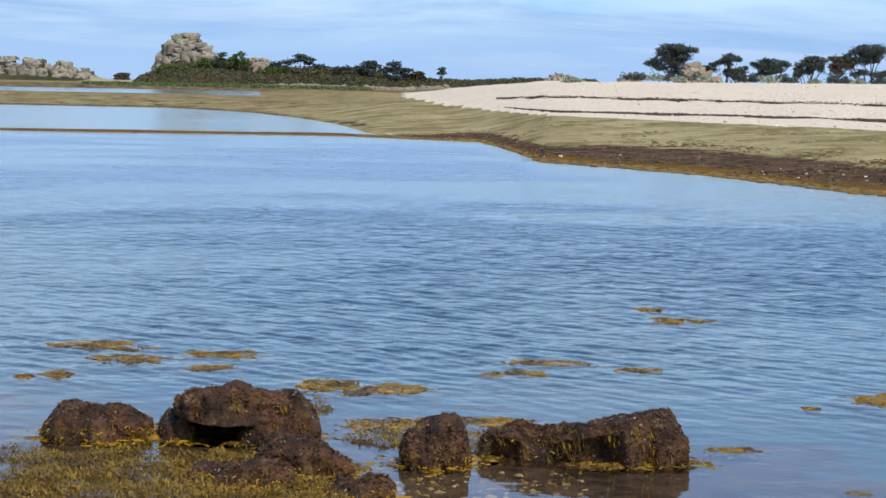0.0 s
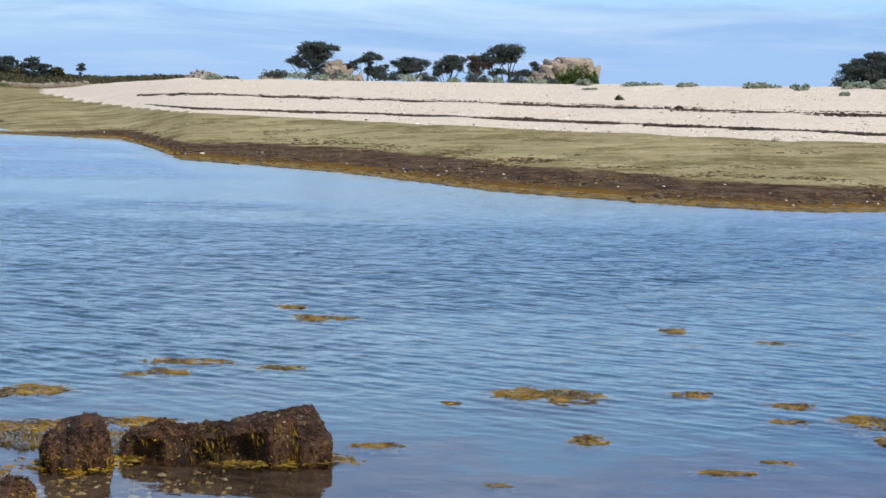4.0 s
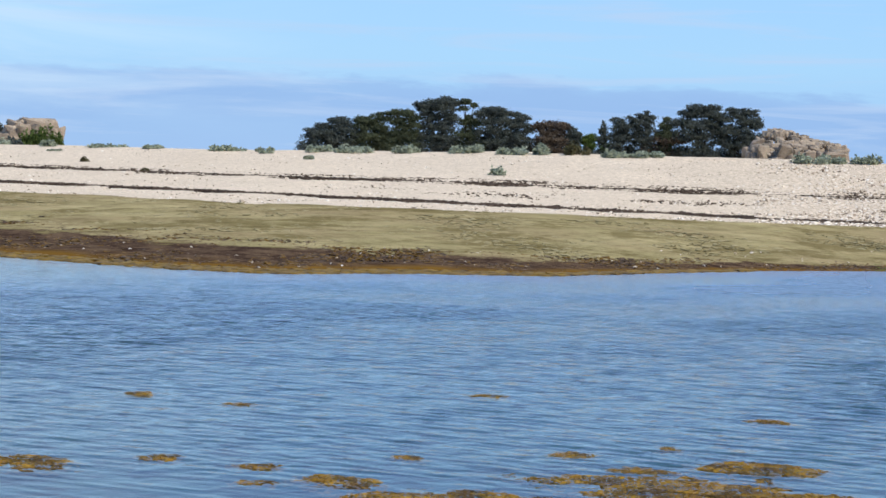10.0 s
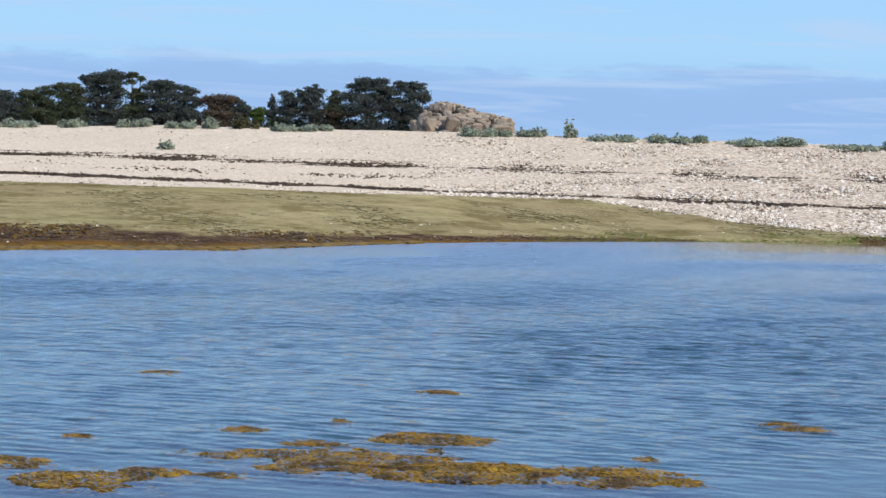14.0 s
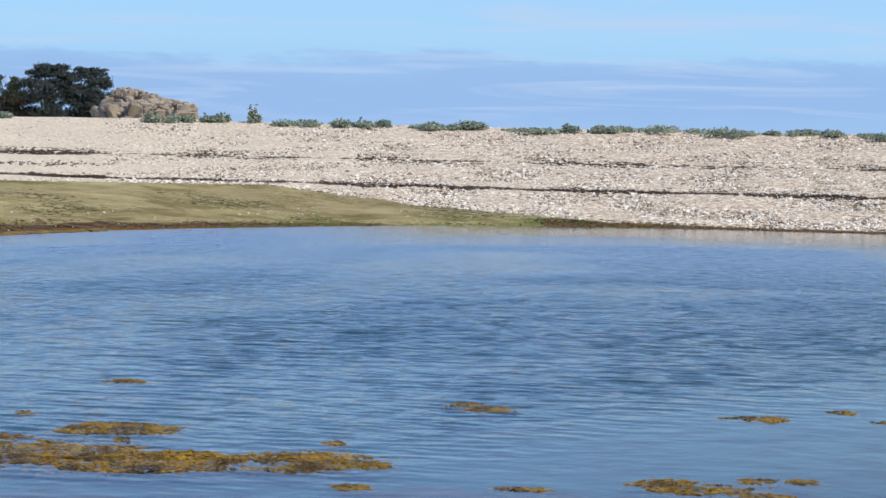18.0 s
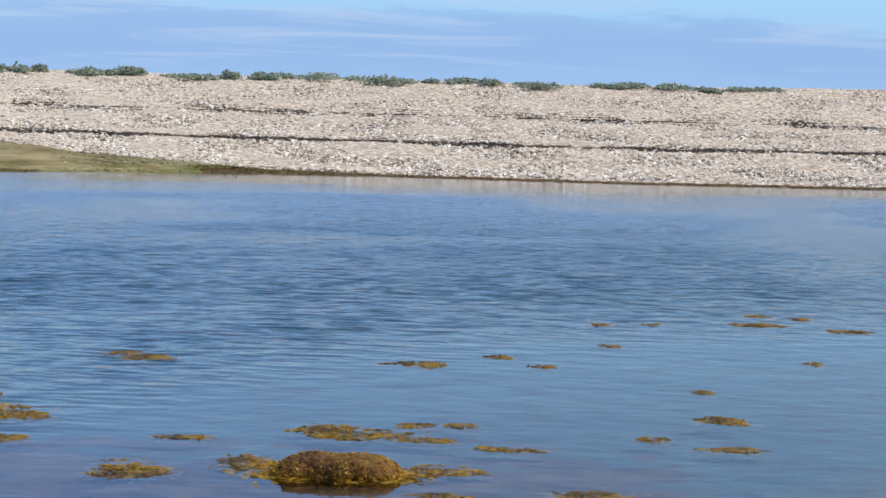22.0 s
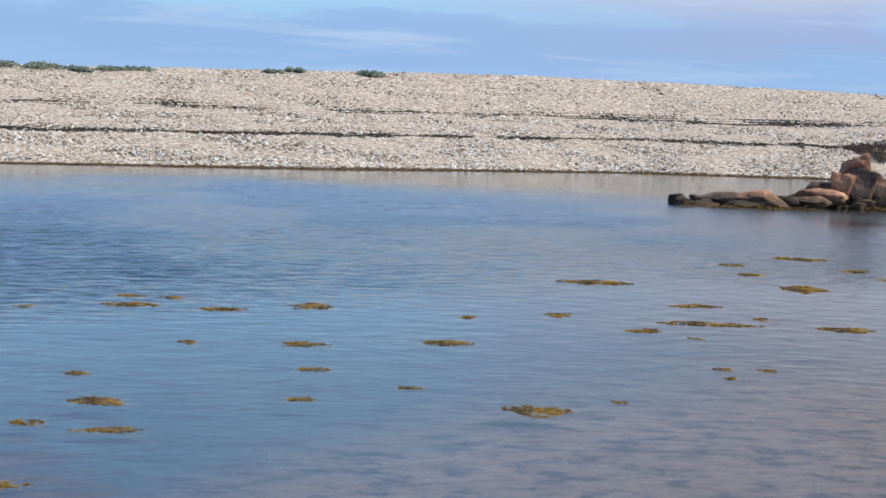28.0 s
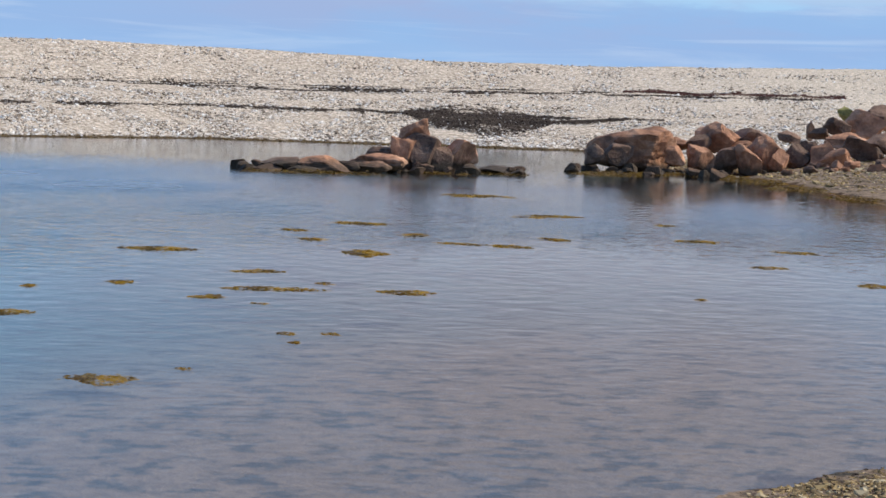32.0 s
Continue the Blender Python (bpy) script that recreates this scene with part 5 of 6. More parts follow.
# ---- weed-covered rocks at the near water's edge ----
def rough_rock(wide, deep, tops, seed, square=0.55, under=0.0, bumpy=1.0, cols=96, rings=56):
    """A rock lying across the view: height by tops along its length, blunt ends, fluted sides, an undercut front and a crusty skin."""
    rng = np.random.default_rng(seed)
    off = Vector(rng.uniform(0, 60, 3))
    u = np.linspace(-1, 1, cols)
    a = np.linspace(-0.25, math.pi + 0.25, rings)
    high = np.interp(u, np.linspace(-1, 1, len(tops)), tops)
    end = np.maximum(1 - np.abs(u) ** 5, 0.0) ** 0.48
    verts = np.zeros((cols, rings, 3))
    for i in range(cols):
        lean = 0.05 * noise.noise(Vector((u[i] * 3 * wide, 0, 0)) + off)
        for j in range(rings):
            c, q = math.cos(a[j]), math.sin(a[j])
            y = -math.copysign(abs(c) ** square, c) * deep / 2 * (0.35 + 0.65 * end[i])
            z = math.copysign(abs(q) ** square, q) * high[i] * (0.15 + 0.85 * end[i])
            if c > 0:
                low = max(0.0, 1 - max(z, 0) / (0.72 * high[i]))
                cave = max(0.0, 0.35 + 1.6 * noise.noise(Vector((u[i] * 2.1 * wide, 3.0, 0)) + off))
                y += under * deep * cave * low ** 0.6 * (z > -0.02)
            p = Vector((u[i] * wide / 2, y + lean, z))
            n = Vector((0.3 * u[i], -c * 0.9, max(q, 0.0) * 0.8))
            d = bumpy * 0.085 * noise.noise(p * 4.2 + off) + 0.035 * noise.noise(p * 10 + off) + 0.022 * noise.noise(p * 24 + off) + 0.012 * noise.noise(p * 55 + off)
            flute = bumpy * 0.020 * noise.noise(Vector((p.x * 26, 0, p.z * 3)) + off) * (abs(c) > 0.5)
            verts[i, j] = p + n * (d * (0.3 + 0.7 * bumpy) + flute) * min(1.0, wide / 0.4)
    k = np.arange(cols * rings).reshape(cols, rings)
    quads = np.stack([k[:-1, :-1], k[1:, :-1], k[1:, 1:], k[:-1, 1:]], -1).reshape(-1, 4)
    return verts.reshape(-1, 3), quads, k


def weedy_rock(name, az, r, z, wide, tops, deep, seed, label, material=None, square=0.55, under=0.0, turn=0.0, gold=0.35, coat=None, bumpy=1.0, skirt=1.0):
    """A dark crusted rock with small wrack on it, hanging in tassels down its front."""
    rng = np.random.default_rng(seed)
    ob = base(name, az, r, z)
    v, f, k = rough_rock(wide, deep, tops, seed, square, under, bumpy)
    a = radians(az + turn)
    c, s = math.cos(a), math.sin(a)
    flat = v.copy()
    v = np.stack([v[:, 0] * c - v[:, 1] * s, v[:, 0] * s + v[:, 1] * c, v[:, 2]], -1)
    caps = [tuple(k[0, ::-1]), tuple(k[-1])]
    mesh_object("rock", v, [tuple(q) for q in f] + caps, material or M_WEEDY_ROCK, ob, smooth=True)
    tri = v[f]
    area = np.linalg.norm(np.cross(tri[:, 1] - tri[:, 0], tri[:, 2] - tri[:, 0]), axis=1)
    high = max(tops)

    def strewn(count):
        pick = rng.choice(len(f), count, p=area / area.sum())
        w = rng.dirichlet((1, 1, 1, 1), count)
        return (tri[pick] * w[:, :, None]).sum(1), (flat[f][pick] * w[:, :, None]).sum(1)

    size = wide * (high + deep)
    for part_name, mat_w, count, lo, hi in (("crust_weed", coat or M_WEED_COAT, 9000, -0.1, 1.2), ("red_weed", M_WEED_RED, 4200, 0.45, 1.2), ("pale_tips", M_WEED_PALE, 0 if coat else 900, 0.05, 1.1), ("golden_weed", M_WEED, int(9000 * gold), -0.1, 0.55)):
        p, q = strewn(int(count * size) + 12)
        patch = np.array([noise.noise(Vector((w[0] * 5, w[1] * 5, w[2] * 5 + seed + len(part_name)))) for w in q])
        keep = (q[:, 2] > lo * high) & (q[:, 2] < hi * high * rng.uniform(0.7, 1.0, len(q))) & (patch > rng.uniform(-0.35, 0.35, len(q)))
        p = p[keep]
        ln = rng.uniform(0.010, 0.034, len(p))
        vv, ff = ribbons(p, rng.uniform(0, 6.283, len(p)), ln, rng.uniform(0.005, 0.012, len(p)), ln * rng.uniform(-0.7, 0.7, len(p)), 0.8, rng, 0.8)
        tagged(mesh_object(part_name, vv, ff, mat_w, ob), kind="stuff")
    # a fringe of wrack afloat round its foot
    n = int(900 * wide * skirt) if z < 0.1 else 0
    if n:
        t, out = rng.uniform(0, 6.283, n), rng.gamma(1.3, 0.05, n)
        tufted = np.array([noise.noise(Vector((math.cos(w) * 1.7, math.sin(w) * 1.7, seed))) for w in t]) > rng.uniform(-0.4, 0.3, n)
        t, out = t[tufted], out[tufted]
        x, y = np.cos(t) * (wide / 2 * 0.97 + out), np.sin(t) * (deep / 2 * 0.95 + out * 1.4)
        p = np.stack([x * c - y * s, x * s + y * c, -z + rng.uniform(-0.004, 0.012, len(t)) * np.exp(-out * 12)], -1)
        vv, ff = ribbons(p, rng.uniform(0, 6.283, len(t)), rng.uniform(0.03, 0.09, len(t)), rng.uniform(0.012, 0.026, len(t)), 0.004, 0.8, rng, 0.3)
        tagged(mesh_object("floating_fringe", vv, ff, M_WEED if gold > 0.4 else M_WEED_MIX, ob), kind="stuff")
    # wrack hanging down the steep sides
    p, q = strewn(int(5200 * size))
    n = len(p)
    clump = np.array([noise.noise(Vector((w[0] * 11, w[1] * 4, seed))) for w in q]) > rng.uniform(-0.05, 0.5, n)
    keep = clump & (q[:, 1] < -0.28 * deep) & (q[:, 2] > 0.1 * high) & (q[:, 2] < 0.85 * high)
    p = p[keep] + np.array([s * 0.012, -c * 0.012, 0])
    ln = rng.uniform(0.02, 0.05, len(p))
    vv, ff = ribbons(p, np.full(len(p), a) + rng.normal(0, 0.5, len(p)), ln * 0.35, rng.uniform(0.004, 0.010, len(p)), -ln, 0.8, rng, 0.5)
    tagged(mesh_object("hanging_weed", vv, ff, M_WEED_MIX, ob), kind="stuff")
    return tagged(ob, label, "rock", "weedy rocks at the water's edge")


M_WEED_PALE = leaf_material("dry_grey_weed", (0.150, 0.125, 0.085), (0.400, 0.350, 0.260), 0.8)
weedy_rock("weedy_rock", 8.95, 15.1, -0.03, 0.74, [0.13, 0.21, 0.24, 0.24, 0.23, 0.20, 0.14], 0.5, 901, "rounded rock covered in brown bladder wrack", square=0.75, gold=0.9)
# the hollowed rock: a slab resting on blocks with a dark gap under it
weedy_rock("hollow_rock", 5.55, 15.0, 0.20, 0.78, [0.06, 0.11, 0.14, 0.15, 0.14, 0.13, 0.10], 0.55, 902, "dark weedy slab overhanging a hollow between blocks", square=0.5, gold=0.05)
weedy_rock("weedy_rock", 6.98, 15.1, -0.03, 0.24, [0.14, 0.20, 0.22, 0.18], 0.45, 903, "narrow brown weedy block propping an overhanging slab", gold=0.9)
weedy_rock("weedy_rock", 4.70, 14.95, -0.03, 0.36, [0.20, 0.23, 0.25, 0.24], 0.5, 904, "dark weedy block beside a hollow", gold=0.15)
# rock added behind the hollow so that its shaded mouth stays dark
weedy_rock("weedy_rock", 5.78, 15.35, -0.05, 0.62, [0.25, 0.26, 0.26, 0.25], 0.25, 905, "dark weedy rock added to fill the shaded back of a hollow", gold=0.0)
weedy_rock("weedy_rock", 3.95, 15.1, 0.02, 0.34, [0.24, 0.28, 0.28, 0.20, 0.12], 0.35, 906, "brown rounded weedy rock end", gold=0.35)
weedy_rock("weedy_rock", 3.72, 13.85, -0.03, 0.62, [0.17, 0.21, 0.23, 0.22, 0.19, 0.14, 0.08], 0.6, 907, "dark weed-coated rock stepping down to the water", under=0.1, gold=0.25)
weedy_rock("weedy_rock", 5.35, 13.45, -0.03, 0.7, [0.06, 0.09, 0.12, 0.14, 0.15], 0.6, 908, "low brown weed-coated rock", square=0.8, gold=0.8)
weedy_rock("weedy_rock", 0.38, 14.1, -0.03, 0.43, [0.22, 0.27, 0.30, 0.30, 0.26], 0.42, 909, "brown weedy boulder standing in shallow water", gold=0.5, under=0.1)
weedy_rock("weedy_rock", -3.44, 14.45, -0.03, 1.34, [0.21, 0.24, 0.24, 0.23, 0.24, 0.27, 0.31, 0.34, 0.37, 0.35], 0.42, 911, "long dark weedy block with a sloping top and undercut side", under=0.55, gold=0.3, square=0.45)
weedy_rock("weedy_rock", -44.62, 14.35, -0.04, 0.87, [0.10, 0.15, 0.165, 0.168, 0.165, 0.16, 0.11], 0.42, 912, "low flat-topped rock cloaked in golden-brown wrack", M_MOUND_ROCK, square=0.6, gold=2.2, coat=M_WEED, bumpy=0.2, skirt=1.5)
weedy_rock("weedy_rock", 2.35, 12.95, -0.03, 0.42, [0.10, 0.15, 0.16, 0.12], 0.4, 913, "small dark weedy stone", gold=0.8, square=0.8)


# ---- seaweed floating on the water ----
def frond_bed(name, az, r, wide, deep, seed, label, category="seaweed", group="floating seaweed", material=None, thick=0.018, z=0.0, dense=1.7, long=1.0, chunky=False):
    """A ragged raft of wrack: tilted fronds at the surface and fronds hanging below it."""
    rng = np.random.default_rng(seed)
    ob = base(name, az, r, z)
    size = (0.27 if r < 24 else 0.42) * long
    area = wide * deep * 0.785
    n = int(min(8000, max(90, area * dense / (0.0050 * size * size))))
    c, s = math.cos(radians(az)), math.sin(radians(az))
    grain = 2.0 / max(deep, 0.35)

    def shape(x, y, spread):
        """Above 0 inside the raft's ragged outline."""
        wob = np.array([noise.noise(Vector((p * grain * 0.55, q * grain, seed))) + 0.6 * noise.noise(Vector((p * grain * 2.3, q * grain * 3.1, seed + 5))) for p, q in zip(x, y)])
        return spread - (2 * x / wide) ** 2 - (2 * y / deep) ** 2 + 1.5 * wob

    def cast(count, spread, reach):
        x, y = rng.uniform(-0.5, 0.5, count) * wide * reach, rng.uniform(-0.5, 0.5, count) * deep * reach
        f = shape(x, y, spread)
        k = f > 0
        return x[k], y[k], f[k]

    def sown(x, y, zz):
        return np.stack([x * c - y * s, x * s + y * c, zz], -1)

    x, y, f = cast(n, 0.85, 1.5)
    if len(x) < 12:
        x, y, f = cast(n, 1.6, 1.2)
    n = len(x)
    order = np.argsort(np.array([noise.noise(Vector((p * 3.2, q * 2.0, seed + 9))) for p, q in zip(x, y)]) + rng.normal(0, 0.12, n))
    x, y, f = x[order], y[order], f[order]
    swell = thick * np.clip(f, 0, 1.0) * (0.5 + 0.5 * np.array([noise.noise(Vector((p * 5, q * 5, seed + 2))) for p, q in zip(x, y)]))
    p = sown(x, y, 0.002 + swell * rng.uniform(0.3, 1.1, n))
    ang = rng.uniform(0, 6.283, n)
    ln = rng.uniform(0.07, 0.24, n) * size * (0.7 if chunky else 1.0)
    v, q = ribbons(p, ang, ln, rng.uniform(0.035, 0.085, n) * size, rng.uniform(-0.5, 1.0, n) * (thick * 0.2 + 0.04 * ln), 0.8, rng, 0.3)
    for part_name, lo, hi, mat_f in (("fronds", 0.0, 0.5, material or M_WEED), ("mottled_fronds", 0.5, 0.78, M_WEED_MIX), ("dark_fronds", 0.78, 1.0, M_WEED_DARK)):
        i0, i1 = int(n * lo), int(n * hi)
        if i1 > i0:
            faces = np.concatenate([q[i0:i1], q[n + i0:n + i1]]) - i0 * 6
            tagged(mesh_object(part_name, v[i0 * 6:i1 * 6], faces, mat_f, ob), kind="stuff")
    wet = 0.05 if z > 0.02 else 0.0
    for part_name, count, spread, reach, deepest, mat_f in (("mat_fronds", int(n * 1.3) + 40, 0.95, 1.5, -0.008, M_WEED_DARK if chunky else M_WEED), ("sunken_fronds", int(n * 1.5) + 90, 1.6, 1.9, -0.035, M_WEED_MIX)):
        x, y, f = cast(count, spread, reach)
        m = len(x)
        if m > 3:
            p = sown(x, y, rng.uniform(deepest, 0.002, m) + wet)
            v, q = ribbons(p, rng.uniform(0, 6.283, m), rng.uniform(0.10, 0.30, m) * size, rng.uniform(0.07, 0.13, m) * size, 0.0, 0.8, rng, 0.05)
            tagged(mesh_object(part_name, v, q, mat_f, ob), kind="stuff")
    return tagged(ob, label, category, group)


WEED_1 = [(10.8, 18.1, 0.18, 0.34), (10.0, 18.2, 0.25, 0.62), (8.7, 20.2, 0.76, 0.85), (8.0, 19.2, 0.86, 0.69), (6.0, 18.7, 0.44, 0.44), (5.8, 19.6, 0.64, 0.56), (3.4, 17.6, 0.51, 1.31), (1.8, 17.5, 0.64, 0.78), (1.6, 15.7, 0.57, 0.66), (-0.7, 15.9, 0.7, 0.54), (-1.0, 18.5, 0.21, 0.36), (-1.9, 18.7, 0.37, 0.44), (-2.4, 19.4, 0.75, 0.47), (-4.7, 19.1, 0.38, 0.31), (-5.0, 24.3, 0.33, 0.49), (-5.7, 23.2, 0.58, 0.68), (-7.4, 15.0, 0.38, 0.29), (-9.1, 17.1, 0.13, 0.18), (-10.4, 13.6, 0.17, 0.16), (-11.7, 17.7, 0.8, 0.99), (-12.7, 15.5, 0.27, 0.56), (-14.7, 23.0, 0.29, 0.55)]
WEED_2 = [(-15.2, 18.1, 0.34, 0.48), (-16.0, 14.4, 0.32, 0.22), (-17.2, 22.2, 0.33, 0.31), (-17.3, 14.9, 0.22, 0.14), (-17.6, 17.7, 0.35, 0.33), (-17.7, 16.8, 0.38, 0.3), (-19.6, 17.0, 0.55, 0.76), (-21.5, 18.5, 0.25, 0.29), (-22.6, 16.2, 1.41, 1.09), (-23.5, 23.8, 0.36, 0.35), (-25.6, 19.1, 0.43, 0.54), (-27.5, 18.3, 0.48, 0.42), (-28.1, 19.9, 0.17, 0.33), (-28.4, 17.3, 1.88, 1.57), (-30.2, 18.6, 0.86, 1.46), (-30.5, 22.5, 0.37, 0.42), (-30.6, 16.8, 1.56, 1.19), (-31.9, 17.2, 0.56, 0.62), (-34.9, 17.1, 1.07, 0.77), (-35.6, 16.8, 0.93, 0.89), (-35.9, 18.0, 0.2, 0.41), (-36.3, 15.7, 0.24, 0.36)]
WEED_3 = [(-39.3, 20.9, 0.36, 0.36), (-39.3, 14.4, 0.47, 0.76), (-39.8, 20.6, 0.49, 0.53), (-40.7, 15.8, 0.4, 0.21), (-42.1, 14.7, 0.44, 0.68), (-44.6, 16.3, 0.55, 0.56), (-45.2, 16.1, 0.72, 0.68), (-46.5, 20.5, 0.54, 0.53), (-46.6, 16.6, 0.31, 0.35), (-46.8, 15.9, 0.4, 0.32), (-47.4, 14.6, 0.48, 0.45), (-47.6, 13.6, 0.44, 0.31), (-47.8, 16.7, 0.25, 0.35), (-48.8, 21.3, 0.32, 0.38), (-49.0, 15.6, 0.43, 0.26), (-49.8, 20.6, 0.31, 0.35), (-51.3, 24.8, 0.34, 0.45), (-51.4, 22.6, 0.23, 0.42), (-51.4, 13.8, 0.55, 0.5), (-52.5, 25.1, 0.28, 0.46), (-52.7, 16.3, 0.24, 0.28), (-53.8, 19.2, 0.17, 0.31)]
WEED_4 = [(-54.5, 17.5, 0.39, 0.52), (-54.6, 16.0, 0.5, 0.32), (-55.1, 25.5, 0.54, 0.47), (-55.2, 26.6, 0.3, 0.37), (-56.2, 26.5, 0.27, 0.44), (-56.6, 21.8, 0.19, 0.4), (-57.4, 25.2, 0.5, 0.46), (-59.5, 25.9, 0.55, 0.83), (-59.5, 17.9, 0.22, 0.27), (-59.7, 21.9, 0.46, 0.45), (-59.8, 19.9, 0.27, 0.33), (-62.3, 18.8, 0.19, 0.22), (-63.1, 22.4, 0.45, 0.63), (-63.7, 25.2, 0.13, 0.33), (-65.4, 17.6, 0.53, 0.72), (-65.9, 25.9, 0.36, 0.49), (-66.9, 31.0, 0.97, 0.8), (-67.6, 18.4, 0.12, 0.21), (-68.1, 24.5, 0.34, 0.44), (-69.4, 27.9, 0.52, 0.57), (-69.5, 23.9, 0.18, 0.3), (-69.7, 25.6, 0.96, 0.48)]
WEED_5 = [(-70.2, 21.1, 0.18, 0.28), (-70.4, 35.7, 0.45, 0.66), (-70.4, 20.4, 0.1, 0.26), (-70.8, 33.7, 0.38, 0.7), (-71.1, 26.4, 0.2, 0.44), (-71.3, 21.2, 0.16, 0.23), (-72.0, 31.4, 0.59, 1.43), (-72.1, 37.8, 0.8, 0.88), (-73.3, 25.7, 0.58, 0.61), (-73.4, 35.5, 0.36, 0.66), (-74.5, 33.9, 0.59, 0.48), (-75.1, 48.7, 1.46, 1.24), (-76.0, 33.8, 0.68, 0.72), (-76.7, 42.0, 1.15, 1.29), (-76.9, 35.7, 0.49, 0.8), (-79.7, 40.8, 0.31, 0.86), (-80.6, 36.8, 0.69, 0.7), (-80.7, 26.4, 0.13, 0.29), (-82.2, 31.9, 0.52, 0.63), (-82.9, 35.2, 0.62, 0.51), (-84.9, 29.7, 0.32, 0.91)]
for k, (az0, r0, w0, d0) in enumerate(WEED_1 + WEED_2 + WEED_3 + WEED_4 + WEED_5):
    big = w0 > 0.8
    frond_bed("seaweed_patch", az0, r0, w0 * (1.06 if w0 > 0.5 else 1.0), d0 * 0.85, 2000 + k,
              "wide raft of golden-brown bladder wrack on the water" if big else ("small tuft of golden wrack afloat on the water" if w0 < 0.3 else "patch of golden-brown wrack floating on the water"),
              thick=0.030 if big else 0.013, dense=1.7)
# the weed mat lying on the near shore
for k, (az0, r0, w0, d0) in enumerate([(10.6, 13.0, 0.6, 1.1), (8.6, 12.9, 1.1, 1.0), (6.6, 13.0, 0.9, 1.0), (8.9, 14.0, 1.2, 0.9), (6.2, 14.0, 0.7, 0.7), (4.6, 12.7, 0.9, 0.8), (2.6, 12.6, 0.8, 0.6), (10.9, 14.3, 0.45, 0.4), (3.6, 16.3, 0.3, 0.5), (1.5, 15.0, 0.55, 0.5), (-0.4, 15.2, 0.7, 0.4), (7.4, 13.4, 0.9, 0.9), (9.6, 13.5, 0.8, 0.7), (3.2, 13.1, 0.5, 0.5)]):
    frond_bed("seaweed_mat", az0, r0, w0, d0, 2300 + k, "thick mat of golden and brown wrack stranded on the shore", group="stranded seaweed", thick=0.11, z=max(0.0, ground_z(az0, r0)), dense=1.7, long=0.5, chunky=True, material=M_WEED_MIX)


# ---- red granite boulders at the far end of the lagoon ----
def red_boulder(az, r, z, wide, high, seed, material, label, cuts=12, boxy=0.12):
    ob = boulder("boulder", az, r, z, wide * 1.16, high * 1.06, wide * 0.9, seed, material, None, 4, cuts=cuts, rough=0.14, boxy=boxy, turn=(seed * 37) % 60 - 30, sink=0.25, smooth=False)
    return tagged(ob, label, "boulder", "granite boulders at the lagoon's end")


SPIT = [(-69.1, 58.0, -0.02, 0.43, 0.14), (-69.53, 58.0, -0.02, 0.72, 0.23), (-70.02, 58.5, 0.02, 0.88, 0.41), (-70.53, 58.0, 0.0, 0.58, 0.2), (-71.03, 58.5, -0.03, 1.02, 0.56), (-71.52, 59.0, 0.03, 0.74, 0.32), (-72.1, 59.0, 0.0, 0.89, 0.38), (-72.35, 60.0, 0.05, 1.05, 0.54), (-72.98, 61.0, 0.0, 0.64, 0.88), (-73.5, 61.0, 0.0, 0.85, 0.98), (-73.29, 61.5, 0.68, 0.8, 0.71), (-73.93, 61.0, 0.0, 0.61, 0.67), (-74.41, 61.5, 0.0, 0.89, 0.86), (-75.24, 62.0, 0.0, 1.24, 0.25), (-72.65, 62.0, 0.2, 0.93, 0.5)]
RED_SPIT = {1, 4, 6, 7, 8, 10, 12}
for k, row in enumerate(SPIT):
    red = k in RED_SPIT
    if row[4] < 0.6:
        row = (*row[:3], row[3] * 1.3, row[4] * 0.78)
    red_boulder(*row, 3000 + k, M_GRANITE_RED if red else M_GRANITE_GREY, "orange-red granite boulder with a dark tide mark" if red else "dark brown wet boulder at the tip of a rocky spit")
# second and third rows: grey boulders added as the first one's shaded base
PILE = [(-78.73, 67.5, 0.21, 2.36, 1.1, 1), (-77.87, 66.5, 0.27, 0.66, 0.52, 0), (-78.41, 66.6, 0.31, 0.83, 0.52, 0), (-79.37, 68, 0.53, 1.05, 0.58, 1), (-79.88, 69, 0.67, 0.78, 0.36, 1), (-79.85, 67, 0.33, 0.54, 0.5, 1), (-80.88, 69, 0.79, 1.24, 0.74, 1), (-80.42, 68.5, 0.67, 0.72, 0.48, 0), (-81.58, 69.5, 0.74, 1.29, 0.64, 0), (-82.07, 68.5, 0.21, 0.96, 0.99, 1), (-80.56, 67.5, 0.12, 0.84, 0.73, 1), (-81.12, 67.8, 0.15, 0.88, 0.68, 0), (-81.68, 67.6, 0.18, 0.81, 0.74, 1), (-82.43, 68.3, 0.23, 0.55, 0.61, 1)]
